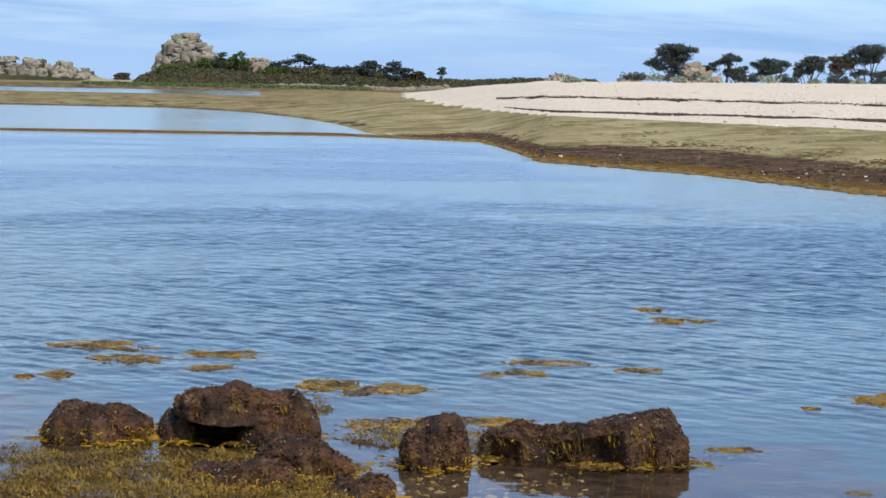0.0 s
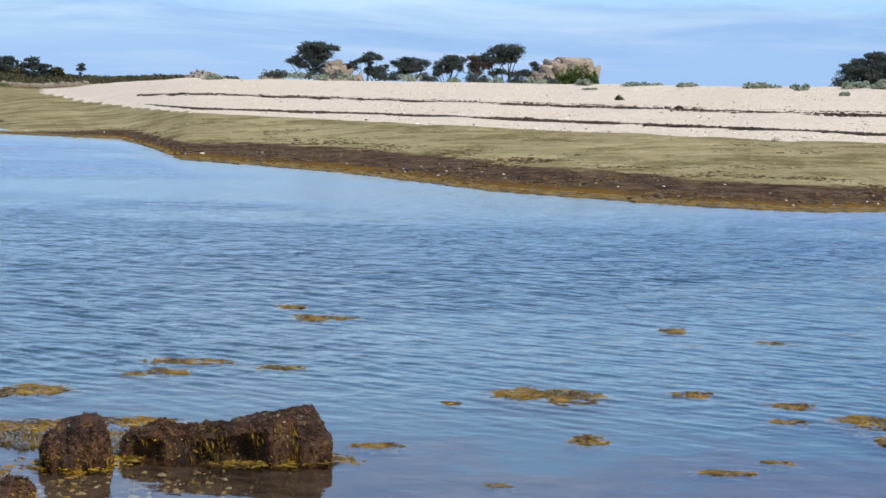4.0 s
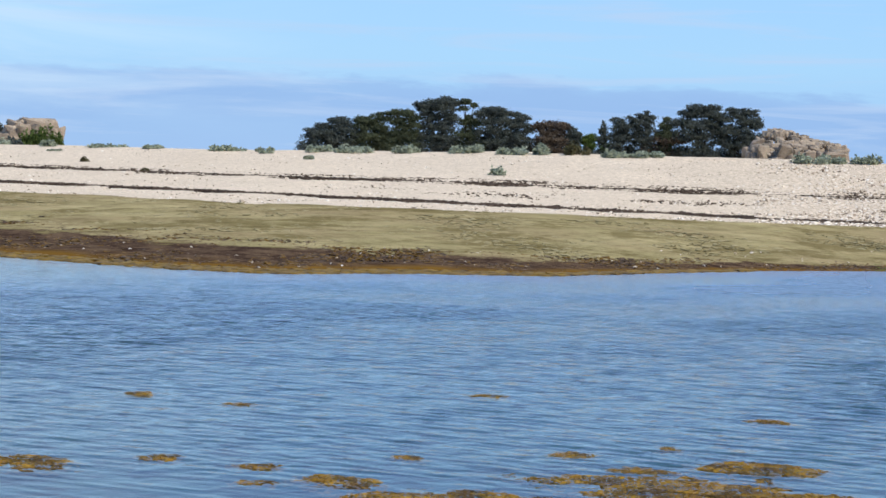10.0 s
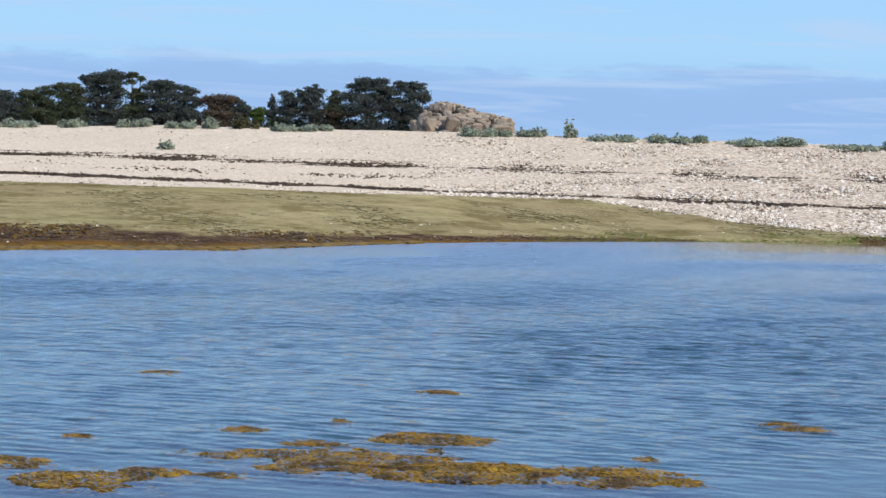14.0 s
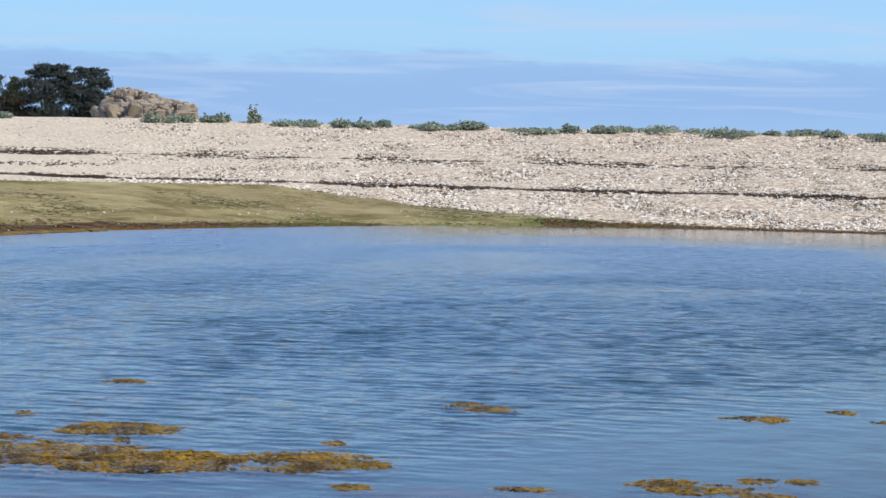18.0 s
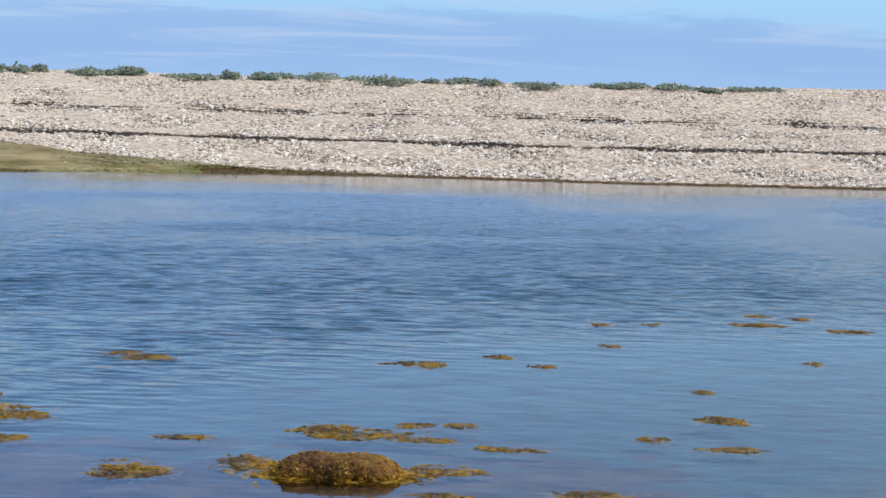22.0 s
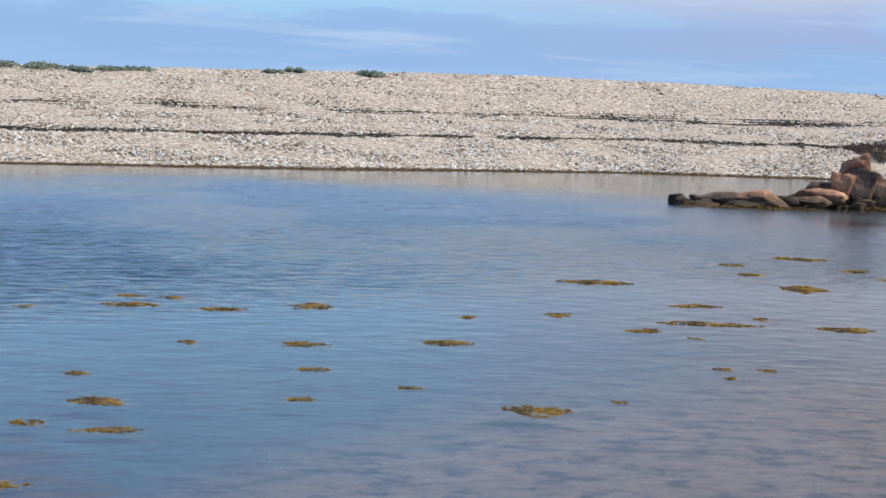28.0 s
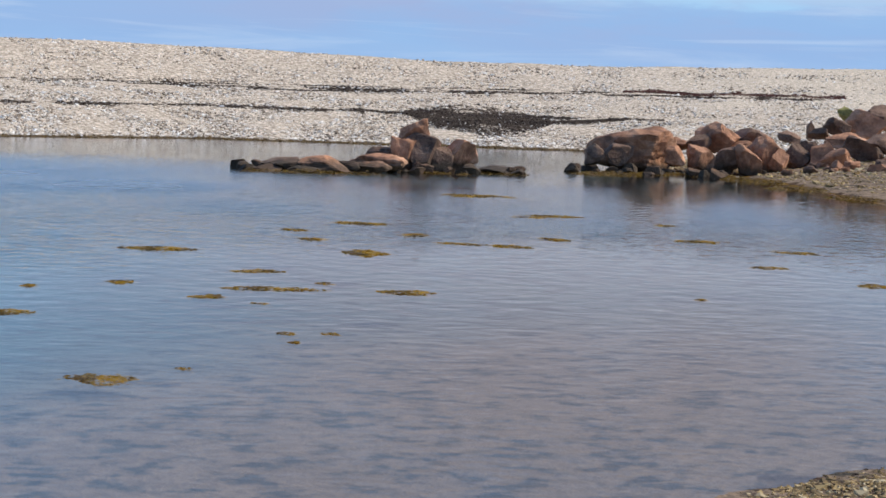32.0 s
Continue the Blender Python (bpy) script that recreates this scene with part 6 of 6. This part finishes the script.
PILE_2 = [(-81.4, 69, 0.5, 1.1, 0.52, 1), (-82.66, 74, 0.91, 0.7, 0.37, 0), (-82.91, 69.5, 0.25, 0.73, 0.71, 0), (-83.19, 70, 0.32, 0.56, 0.73, 0), (-83.55, 69.5, 0.37, 0.83, 0.68, 1), (-83.88, 69, 0.46, 0.9, 0.45, 1), (-83.39, 74, 1.14, 0.78, 0.31, 0), (-83.81, 74.5, 1.3, 0.86, 0.48, 0), (-84.04, 73, 0.86, 1.09, 0.46, 1), (-83.19, 75, 1.11, 0.3, 0.52, 0), (-84.04, 76, 1.67, 0.49, 0.46, 2), (-84.55, 72.0, 0.5, 1.15, 0.75, 0), (-84.54, 75.0, 1.25, 1.2, 0.8, 1), (-84.98, 72.0, 0.8, 1.15, 0.6, 0), (-85.0, 76.5, 1.5, 1.03, 0.8, 0), (-85.9, 72.0, 0.3, 1.5, 1.2, 1), (-86.3, 76.0, 1.2, 1.5, 1.0, 1)]
for k, (*row, tint) in enumerate(PILE + PILE_2):
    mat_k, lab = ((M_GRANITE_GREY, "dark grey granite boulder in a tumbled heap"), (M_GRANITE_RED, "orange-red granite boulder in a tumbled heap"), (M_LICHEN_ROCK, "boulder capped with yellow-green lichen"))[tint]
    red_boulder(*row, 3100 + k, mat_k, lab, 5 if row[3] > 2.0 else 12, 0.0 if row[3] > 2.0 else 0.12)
for k in range(120):
    az0 = RNG.uniform(-76.0, -68.8) if k < 46 else RNG.uniform(-86.0, -77.2)
    r0 = (58.2 + (-68.8 - az0) * 0.5 + RNG.uniform(-0.8, 0.6)) if k < 46 else (66.0 + RNG.uniform(-1.2, 3.0) + max(0, -81 - az0) * 0.3)
    sz = RNG.uniform(0.16, 0.48)
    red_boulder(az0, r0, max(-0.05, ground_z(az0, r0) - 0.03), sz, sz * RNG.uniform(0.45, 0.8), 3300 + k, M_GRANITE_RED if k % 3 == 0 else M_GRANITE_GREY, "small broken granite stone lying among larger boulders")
for k, (az0, r0, w0, d0) in enumerate([(-78.2, 64.5, 2.0, 2.4), (-79.6, 66.0, 2.0, 1.6), (-80.8, 66.0, 1.8, 1.6), (-82.0, 63.5, 1.8, 2.4), (-83.2, 59.5, 2.0, 1.8), (-84.5, 55.0, 2.2, 1.8), (-75.4, 61.5, 1.4, 1.2), (-73.4, 60.2, 2.0, 1.0), (-71.2, 57.6, 2.4, 0.8), (-69.6, 57.2, 1.4, 0.7)]):
    frond_bed("seaweed_mat", az0, r0, w0, d0, 2400 + k, "olive-brown weed fringe round half-sunk boulders", group="weed round the boulders", thick=0.13, dense=1.4, long=1.2, material=M_WEED_DARK, z=max(0.0, ground_z(az0, r0)))


# ---- loose cover of the shore ----
def place_many(az, r, sink=0.0):
    p = polar(az, r)
    p[:, 2] -= sink
    return p


def wrack_line(az, r, count, spread, seed, name, label, size=(0.08, 0.28), firm=0.0, material=None):
    rng = np.random.default_rng(seed)
    t = rng.uniform(az[0], az[1], count)
    thick = np.array([noise.noise(Vector((q * 1.9, seed, 0))) + 0.5 * noise.noise(Vector((q * 6.1, seed, 3))) for q in t])
    keep = thick + firm + 0.35 * smooth01(t, -34, -22) > rng.uniform(-0.62, 0.36, count)
    t, thick = t[keep], thick[keep]
    wob = np.array([noise.noise(Vector((q * 0.8, seed + 9, 0))) for q in t])
    rr = r(t) + wob * spread * 1.5 + rng.normal(0, 1, len(t)) * spread * (0.35 + np.clip(thick, 0, 1)) * (1 + 0.5 * smooth01(t, -34, -22))
    v, f = lumps(place_many(t, rr, 0.01), rng.uniform(*size, len(t)) * (1 + 0.3 * smooth01(t, -34, -22)), 0.5, rng, 0)
    tagged(mesh_object(name, v, f, material or M_WRACK), label, "driftweed", kind="stuff")


wrack_line((-79.5, -1.5), lambda a: by(a, B_AZ, W1_R), 44000, 0.46, 51, "wrack_line", "dark band of dried seaweed along the lower tide mark", firm=0.25)
wrack_line((-83.0, -1.0), lambda a: by(a, B_AZ, W2_R), 10500, 0.27, 52, "wrack_line", "broken thin line of dried seaweed on the upper shingle")
wrack_line((-60.0, -2.0), lambda a: by(a, B_AZ, W2_R) + 1.8, 2600, 0.25, 53, "wrack_line", "faint scattered line of dried seaweed near the beach crest", (0.05, 0.16))
wrack_line((-83.5, -69.0), lambda a: by(a, B_AZ, W2_R) - 3.0 - 0.15 * (a + 69), 6000, 0.5, 54, "wrack_line", "streaks of dark dried seaweed on the shingle slope", firm=0.15)
wrack_line((-84.0, -78.5), lambda a: by(a, B_AZ, W2_R) + 0.4, 7000, 0.8, 55, "wrack_line", "reddish-brown drift of dried seaweed on the shingle", firm=0.25, material=M_WRACK_RED)

wrack_line((-79.5, -1.0), lambda a: by(a, B_AZ, W1_R) + 0.9, 5000, 0.3, 64, "wrack_line", "scattered dried seaweed above the lower tide mark", (0.06, 0.2))
wrack_line((-79.5, -1.0), lambda a: by(a, B_AZ, W2_R) - 0.9, 5000, 0.3, 65, "wrack_line", "broken second line of dried seaweed on the shingle", (0.06, 0.22))
wrack_line((-70.0, -20.0), lambda a: by(a, B_AZ, W2_R) + 0.9, 3500, 0.35, 66, "wrack_line", "scraps of dried seaweed above the upper tide mark", (0.06, 0.18))
wrack_line((-79.0, -20.0), lambda a: 0.5 * (by(a, B_AZ, W1_R) + by(a, B_AZ, W2_R)), 3000, 1.2, 67, "wrack_line", "stray scraps of dried seaweed between the tide marks", (0.05, 0.16))
wrack_line((-83.0, -66.0), lambda a: by(a, B_AZ, W2_R) - 1.5, 8000, 0.4, 68, "wrack_line", "dark streaks of dried seaweed on the shingle slope", (0.08, 0.26))


def dark_drift():
    """The wide dark drift of weed where the two tide marks meet."""
    rng = np.random.default_rng(56)
    n = 21000
    t = rng.uniform(0, 1, n)
    az = -73.0 - 5.6 * t
    u = rng.normal(0, 0.5, n)
    r = by(az, B_AZ, W1_R) - 2.5 * np.sin(t * math.pi) + u * (0.4 + 4.6 * np.sin(np.clip(t * 1.5, 0, 1) * math.pi))
    v, f = lumps(place_many(az, r, 0.01), rng.uniform(0.08, 0.34, n), 0.5, rng, 0)
    tagged(mesh_object("wrack_drift", v, f, M_WRACK), "broad dark drift of rotting seaweed on the shingle", "driftweed", kind="stuff")


dark_drift()


def belt_clumps():
    rng = np.random.default_rng(57)
    n = 16000
    az = rng.uniform(-37, 2.5, n)
    w = np.interp(-az, [-6, -2, 0, 5, 10, 15, 18, 25, 30, 36], [1.0, 1.6, 8.0, 12.5, 11.0, 9.2, 7.8, 4.2, 2.4, 0.8])
    r = by(az, H_AZ, R_WATER) + rng.uniform(0.02, 1.2, n) * w
    up = r[:7000] + rng.gamma(1.2, 0.06, 7000) * w[:7000]
    clumped = np.array([noise.noise(Vector((p * 1.3, q * 0.35, 4.0))) + 0.6 * noise.noise(Vector((p * 5.0, q * 1.1, 7.0))) for p, q in zip(az[:7000], up)]) > rng.uniform(-0.35, 0.35, 7000)
    v, f = lumps(place_many(az[:7000][clumped], up[clumped], 0.02), rng.uniform(0.06, 0.30, int(clumped.sum())), 0.3, rng, 0)
    tagged(mesh_object("dark_weed_belt", v, f, M_WRACK), "dark dried rockweed strewn over the shore below the turf", "seaweed", kind="stuff")
    az, r, n = az[7000:], r[7000:], n - 7000
    v, f = lumps(place_many(az, r, 0.02), rng.uniform(0.05, 0.26, n), 0.4, rng, 0)
    tagged(mesh_object("weed_belt", v, f, M_WEED_DARK), "brown rockweed belt along the water's edge", "seaweed", kind="stuff")
    n = 2600
    az = rng.uniform(-30, 2.5, n)
    r = by(az, H_AZ, R_WATER) + rng.uniform(-0.9, 1.2, n) * np.interp(-az, [0, 15, 30], [1.0, 0.7, 0.3])
    p = polar(az, r)
    p[:, 2] = np.maximum(p[:, 2], 0.0)
    v, f = lumps(p, rng.uniform(0.1, 0.4, n), 0.22, rng)
    tagged(mesh_object("golden_weed_belt", v, f, M_WEED_MIX), "orange-brown wrack awash at the far water's edge", "seaweed", kind="stuff")
    n = 160
    az = rng.uniform(-42, 2, n)
    r = by(az, H_AZ, R_WATER) + rng.uniform(1.0, 7.0, n)
    v, f = lumps(place_many(az, r), rng.uniform(0.04, 0.10, n), 0.6, rng)
    tagged(mesh_object("shore_pebbles", v, f, M_PEBBLE), "scattered pale pebbles among the weed", "pebbles", kind="stuff")


belt_clumps()


def marsh():
    """Short tufts of saltmarsh over the turf."""
    rng = np.random.default_rng(58)
    n = 11000
    az = np.concatenate([rng.uniform(-43, -1, n), rng.uniform(-1, 12, n // 5)])
    u = rng.uniform(0, 1, len(az))
    rw, rg = by(az, H_AZ, R_WATER), by(az, G_AZ, G_R)
    r = np.where(az > -1, rng.uniform(100, 250, len(az)), rw + 1.6 + (rg - rw - 1.2) * u)
    z, deep, turf, shingle, belt, awash = land(az, r)
    keep = (turf > 0.5) & (z > 0.12) & (belt < 0.12)
    keep &= np.array([noise.noise(Vector((a * 0.9, q * 0.16, 2.0))) for a, q in zip(az, r)]) > rng.uniform(-0.7, 0.3, len(az))
    p = place_many(az[keep], r[keep], 0.01)
    v, f = lumps(p, rng.uniform(0.08, 0.30, len(p)), 0.17, rng)
    tagged(mesh_object("marsh_grass", v, f, M_MARSH), "short olive-yellow saltmarsh turf above the weed belt", "grass", kind="stuff")

    n = 9000
    az, r = rng.uniform(2.2, 9.4, n), rng.uniform(424, 508, n)
    v, f = leaves(polar(az, r) + (0, 0, 0.1), rng.uniform(0.4, 1.1, n), rng, 0.4)
    tagged(mesh_object("meadow_grass", v, f, M_MEADOW), "bright green meadow grass before the island", "grass", kind="stuff")


M_MEADOW = leaf_material("meadow_grass", (0.085, 0.110, 0.032), (0.190, 0.225, 0.080), 0.9)
marsh()


def shingle_bank():
    rng = np.random.default_rng(59)
    n = 90000
    az = -30 - 57 * rng.uniform(0, 1, n) ** 0.9
    rw, rc = by(az, H_AZ, R_WATER), by(az, C_AZ, C_R)
    rw = np.where(az < -78, np.maximum(rw, 74), np.maximum(rw, by(az, G_AZ, G_R)))
    r = rw + 0.1 + (rc - rw) * rng.uniform(0, 1, n) ** 1.35
    v, f = lumps(place_many(az, r, 0.0), rng.gamma(3.0, 0.020, n) + 0.03, 0.7, rng, 0)
    tagged(mesh_object("shingle", v, f, M_PEBBLE), "pale rounded cobbles covering the shingle bank", "pebbles", kind="stuff")
    n = 14000
    az = -36 - 48 * rng.uniform(0, 1, n) ** 0.9
    rw, rc = by(az, H_AZ, R_WATER), by(az, C_AZ, C_R)
    rw = np.where(az < -78, np.maximum(rw, 76), np.maximum(rw, by(az, G_AZ, G_R)))
    r = rw + 0.2 + (rc - rw) * rng.uniform(0, 1, n) ** 1.5
    v, f = lumps(place_many(az, r, 0.01), rng.uniform(0.12, 0.24, n), 0.65, rng, 0)
    tagged(mesh_object("cobbles", v, f, M_PEBBLE), "larger pale and dark cobbles strewn over the shingle bank", "pebbles", kind="stuff")
    n = 9000
    az = -0.5 - 44.5 * rng.uniform(0, 1, n) ** 0.6
    rg, rc = by(az, G_AZ, G_R), by(az, C_AZ, C_R)
    r = rg + 0.5 + (rc - rg) * rng.uniform(0, 1, n) ** 1.2
    v, f = lumps(place_many(az, r, 0.0), rng.gamma(3.0, 0.016, n) + 0.03, 0.6, rng, 0)
    tagged(mesh_object("shingle", v, f, M_PEBBLE), "scattered pale stones on the sandy upper beach", "pebbles", kind="stuff")


shingle_bank()


def near_beach():
    """Stones of the near shore: the closest ones are separate pieces of the ground."""
    rng = np.random.default_rng(60)
    shapes = []
    for k in range(8):
        v, f = boulder_mesh(700 + k, 1, 2, 0.1)
        me = bpy.data.meshes.new("stone")
        me.from_pydata((v * 0.5).tolist(), [], f.tolist())
        me.materials.append((M_GRAVEL_STONE, M_GRANITE_RED, M_GRAVEL_STONE, M_GRAVEL_STONE)[k % 4])
        shapes.append(me)
    for k in range(300):
        az = rng.uniform(-88, -80)
        r = float(by(az, N_AZ, N_R)) - rng.uniform(-0.25, 1.6)
        ob = new("stone", shapes[k % 8])
        ob.parent = ground
        s = rng.uniform(0.015, 0.045)
        ob.location = spot(az, r, ground_z(az, r) + s * 0.15)
        ob.scale = (s, s * rng.uniform(0.7, 1.2), s * 0.6)
        ob.rotation_euler = (rng.uniform(-0.3, 0.3), rng.uniform(-0.3, 0.3), rng.uniform(0, 6.28))
    n = 7000
    az = rng.uniform(-92, -78, n)
    r = by(az, N_AZ, N_R) - rng.uniform(-0.1, 2.6, n)
    v, f = lumps(place_many(az, r), rng.gamma(3.0, 0.010, n) + 0.012, 0.6, rng, 0)
    tagged(mesh_object("beach_gravel", v, f, M_GRAVEL), "golden-brown gravel and small stones at the near waterline", "gravel", kind="stuff")


def flat_gravel():
    """Small stones on the wet flat below the boulders."""
    rng = np.random.default_rng(62)
    n = 5200
    az = rng.uniform(-88, -78.5, n)
    rw = by(az, H_AZ, R_WATER)
    r = rw + rng.uniform(0.1, 1, n) ** 0.8 * np.maximum(74 - rw, 2)
    v, f = lumps(place_many(az, r, 0.0), rng.gamma(2.0, 0.035, n) + 0.03, 0.5, rng, 0)
    tagged(mesh_object("flat_stones", v, f, M_GRAVEL), "small brown stones strewn over a wet sandy flat", "gravel", kind="stuff")


def gravel_material():
    n = Nodes("brown_gravel")
    geo = n.tree.nodes.new("ShaderNodeNewGeometry").outputs["Random Per Island"]
    col = n.ramp(geo, [(0.0, (0.10, 0.065, 0.026)), (0.35, (0.28, 0.175, 0.062)), (0.7, (0.42, 0.285, 0.115)), (1.0, (0.50, 0.40, 0.24))])
    return n.finish(col, 0.75, None, 0.3)


M_GRAVEL = gravel_material()
M_GRAVEL_STONE = rock_material("brown_pebble", (0.12, 0.075, 0.030), (0.28, 0.185, 0.080), (0.42, 0.31, 0.17), 6.0, None, 0.01)
near_beach()
flat_gravel()


def shingle_foot():
    """The thin weedy line where the shingle bank meets the water."""
    rng = np.random.default_rng(61)
    n = 9000
    az = rng.uniform(-78, -41, n)
    r = np.maximum(by(az, H_AZ, R_WATER), 0) + rng.normal(0.25, 0.38, n)
    p = polar(az, r)
    p[:, 2] = np.maximum(p[:, 2], -0.02)
    v, f = lumps(p, rng.uniform(0.08, 0.26, n), 0.35, rng, 0)
    tagged(mesh_object("weed_edge", v, f, M_WEED_DARK), "thin olive-brown weed line at the foot of the shingle", "seaweed", kind="stuff")


shingle_foot()


def green_edge():
    """Bright green weed along the low tip of the turf, and pale stones in the near shallows."""
    rng = np.random.default_rng(63)
    n = 2600
    az = rng.uniform(-44, -33, n)
    rw, rg = by(az, H_AZ, R_WATER), by(az, G_AZ, G_R)
    r = rw + 0.15 + rng.uniform(0, 1, n) ** 1.6 * np.clip(rg - rw, 0.6, 2.6)
    v, f = lumps(place_many(az, r, 0.01), rng.uniform(0.08, 0.30, n), 0.22, rng, 0)
    tagged(mesh_object("green_weed", v, f, M_GREEN_WEED), "bright green weed along the low edge of the turf", "seaweed", kind="stuff")
    n = 350
    az = rng.uniform(-3.5, 3.0, n)
    r = 12.2 + rng.uniform(0, 1.9, n)
    v, f = lumps(place_many(az, r), rng.gamma(2.5, 0.010, n) + 0.012, 0.6, rng, 0)
    tagged(mesh_object("shallow_stones", v, f, M_GRAVEL), "small pale and brown stones on the bed of the near shallows", "gravel", kind="stuff")


M_GREEN_WEED = leaf_material("green_weed", (0.085, 0.105, 0.018), (0.230, 0.250, 0.055), 0.7)
green_edge()
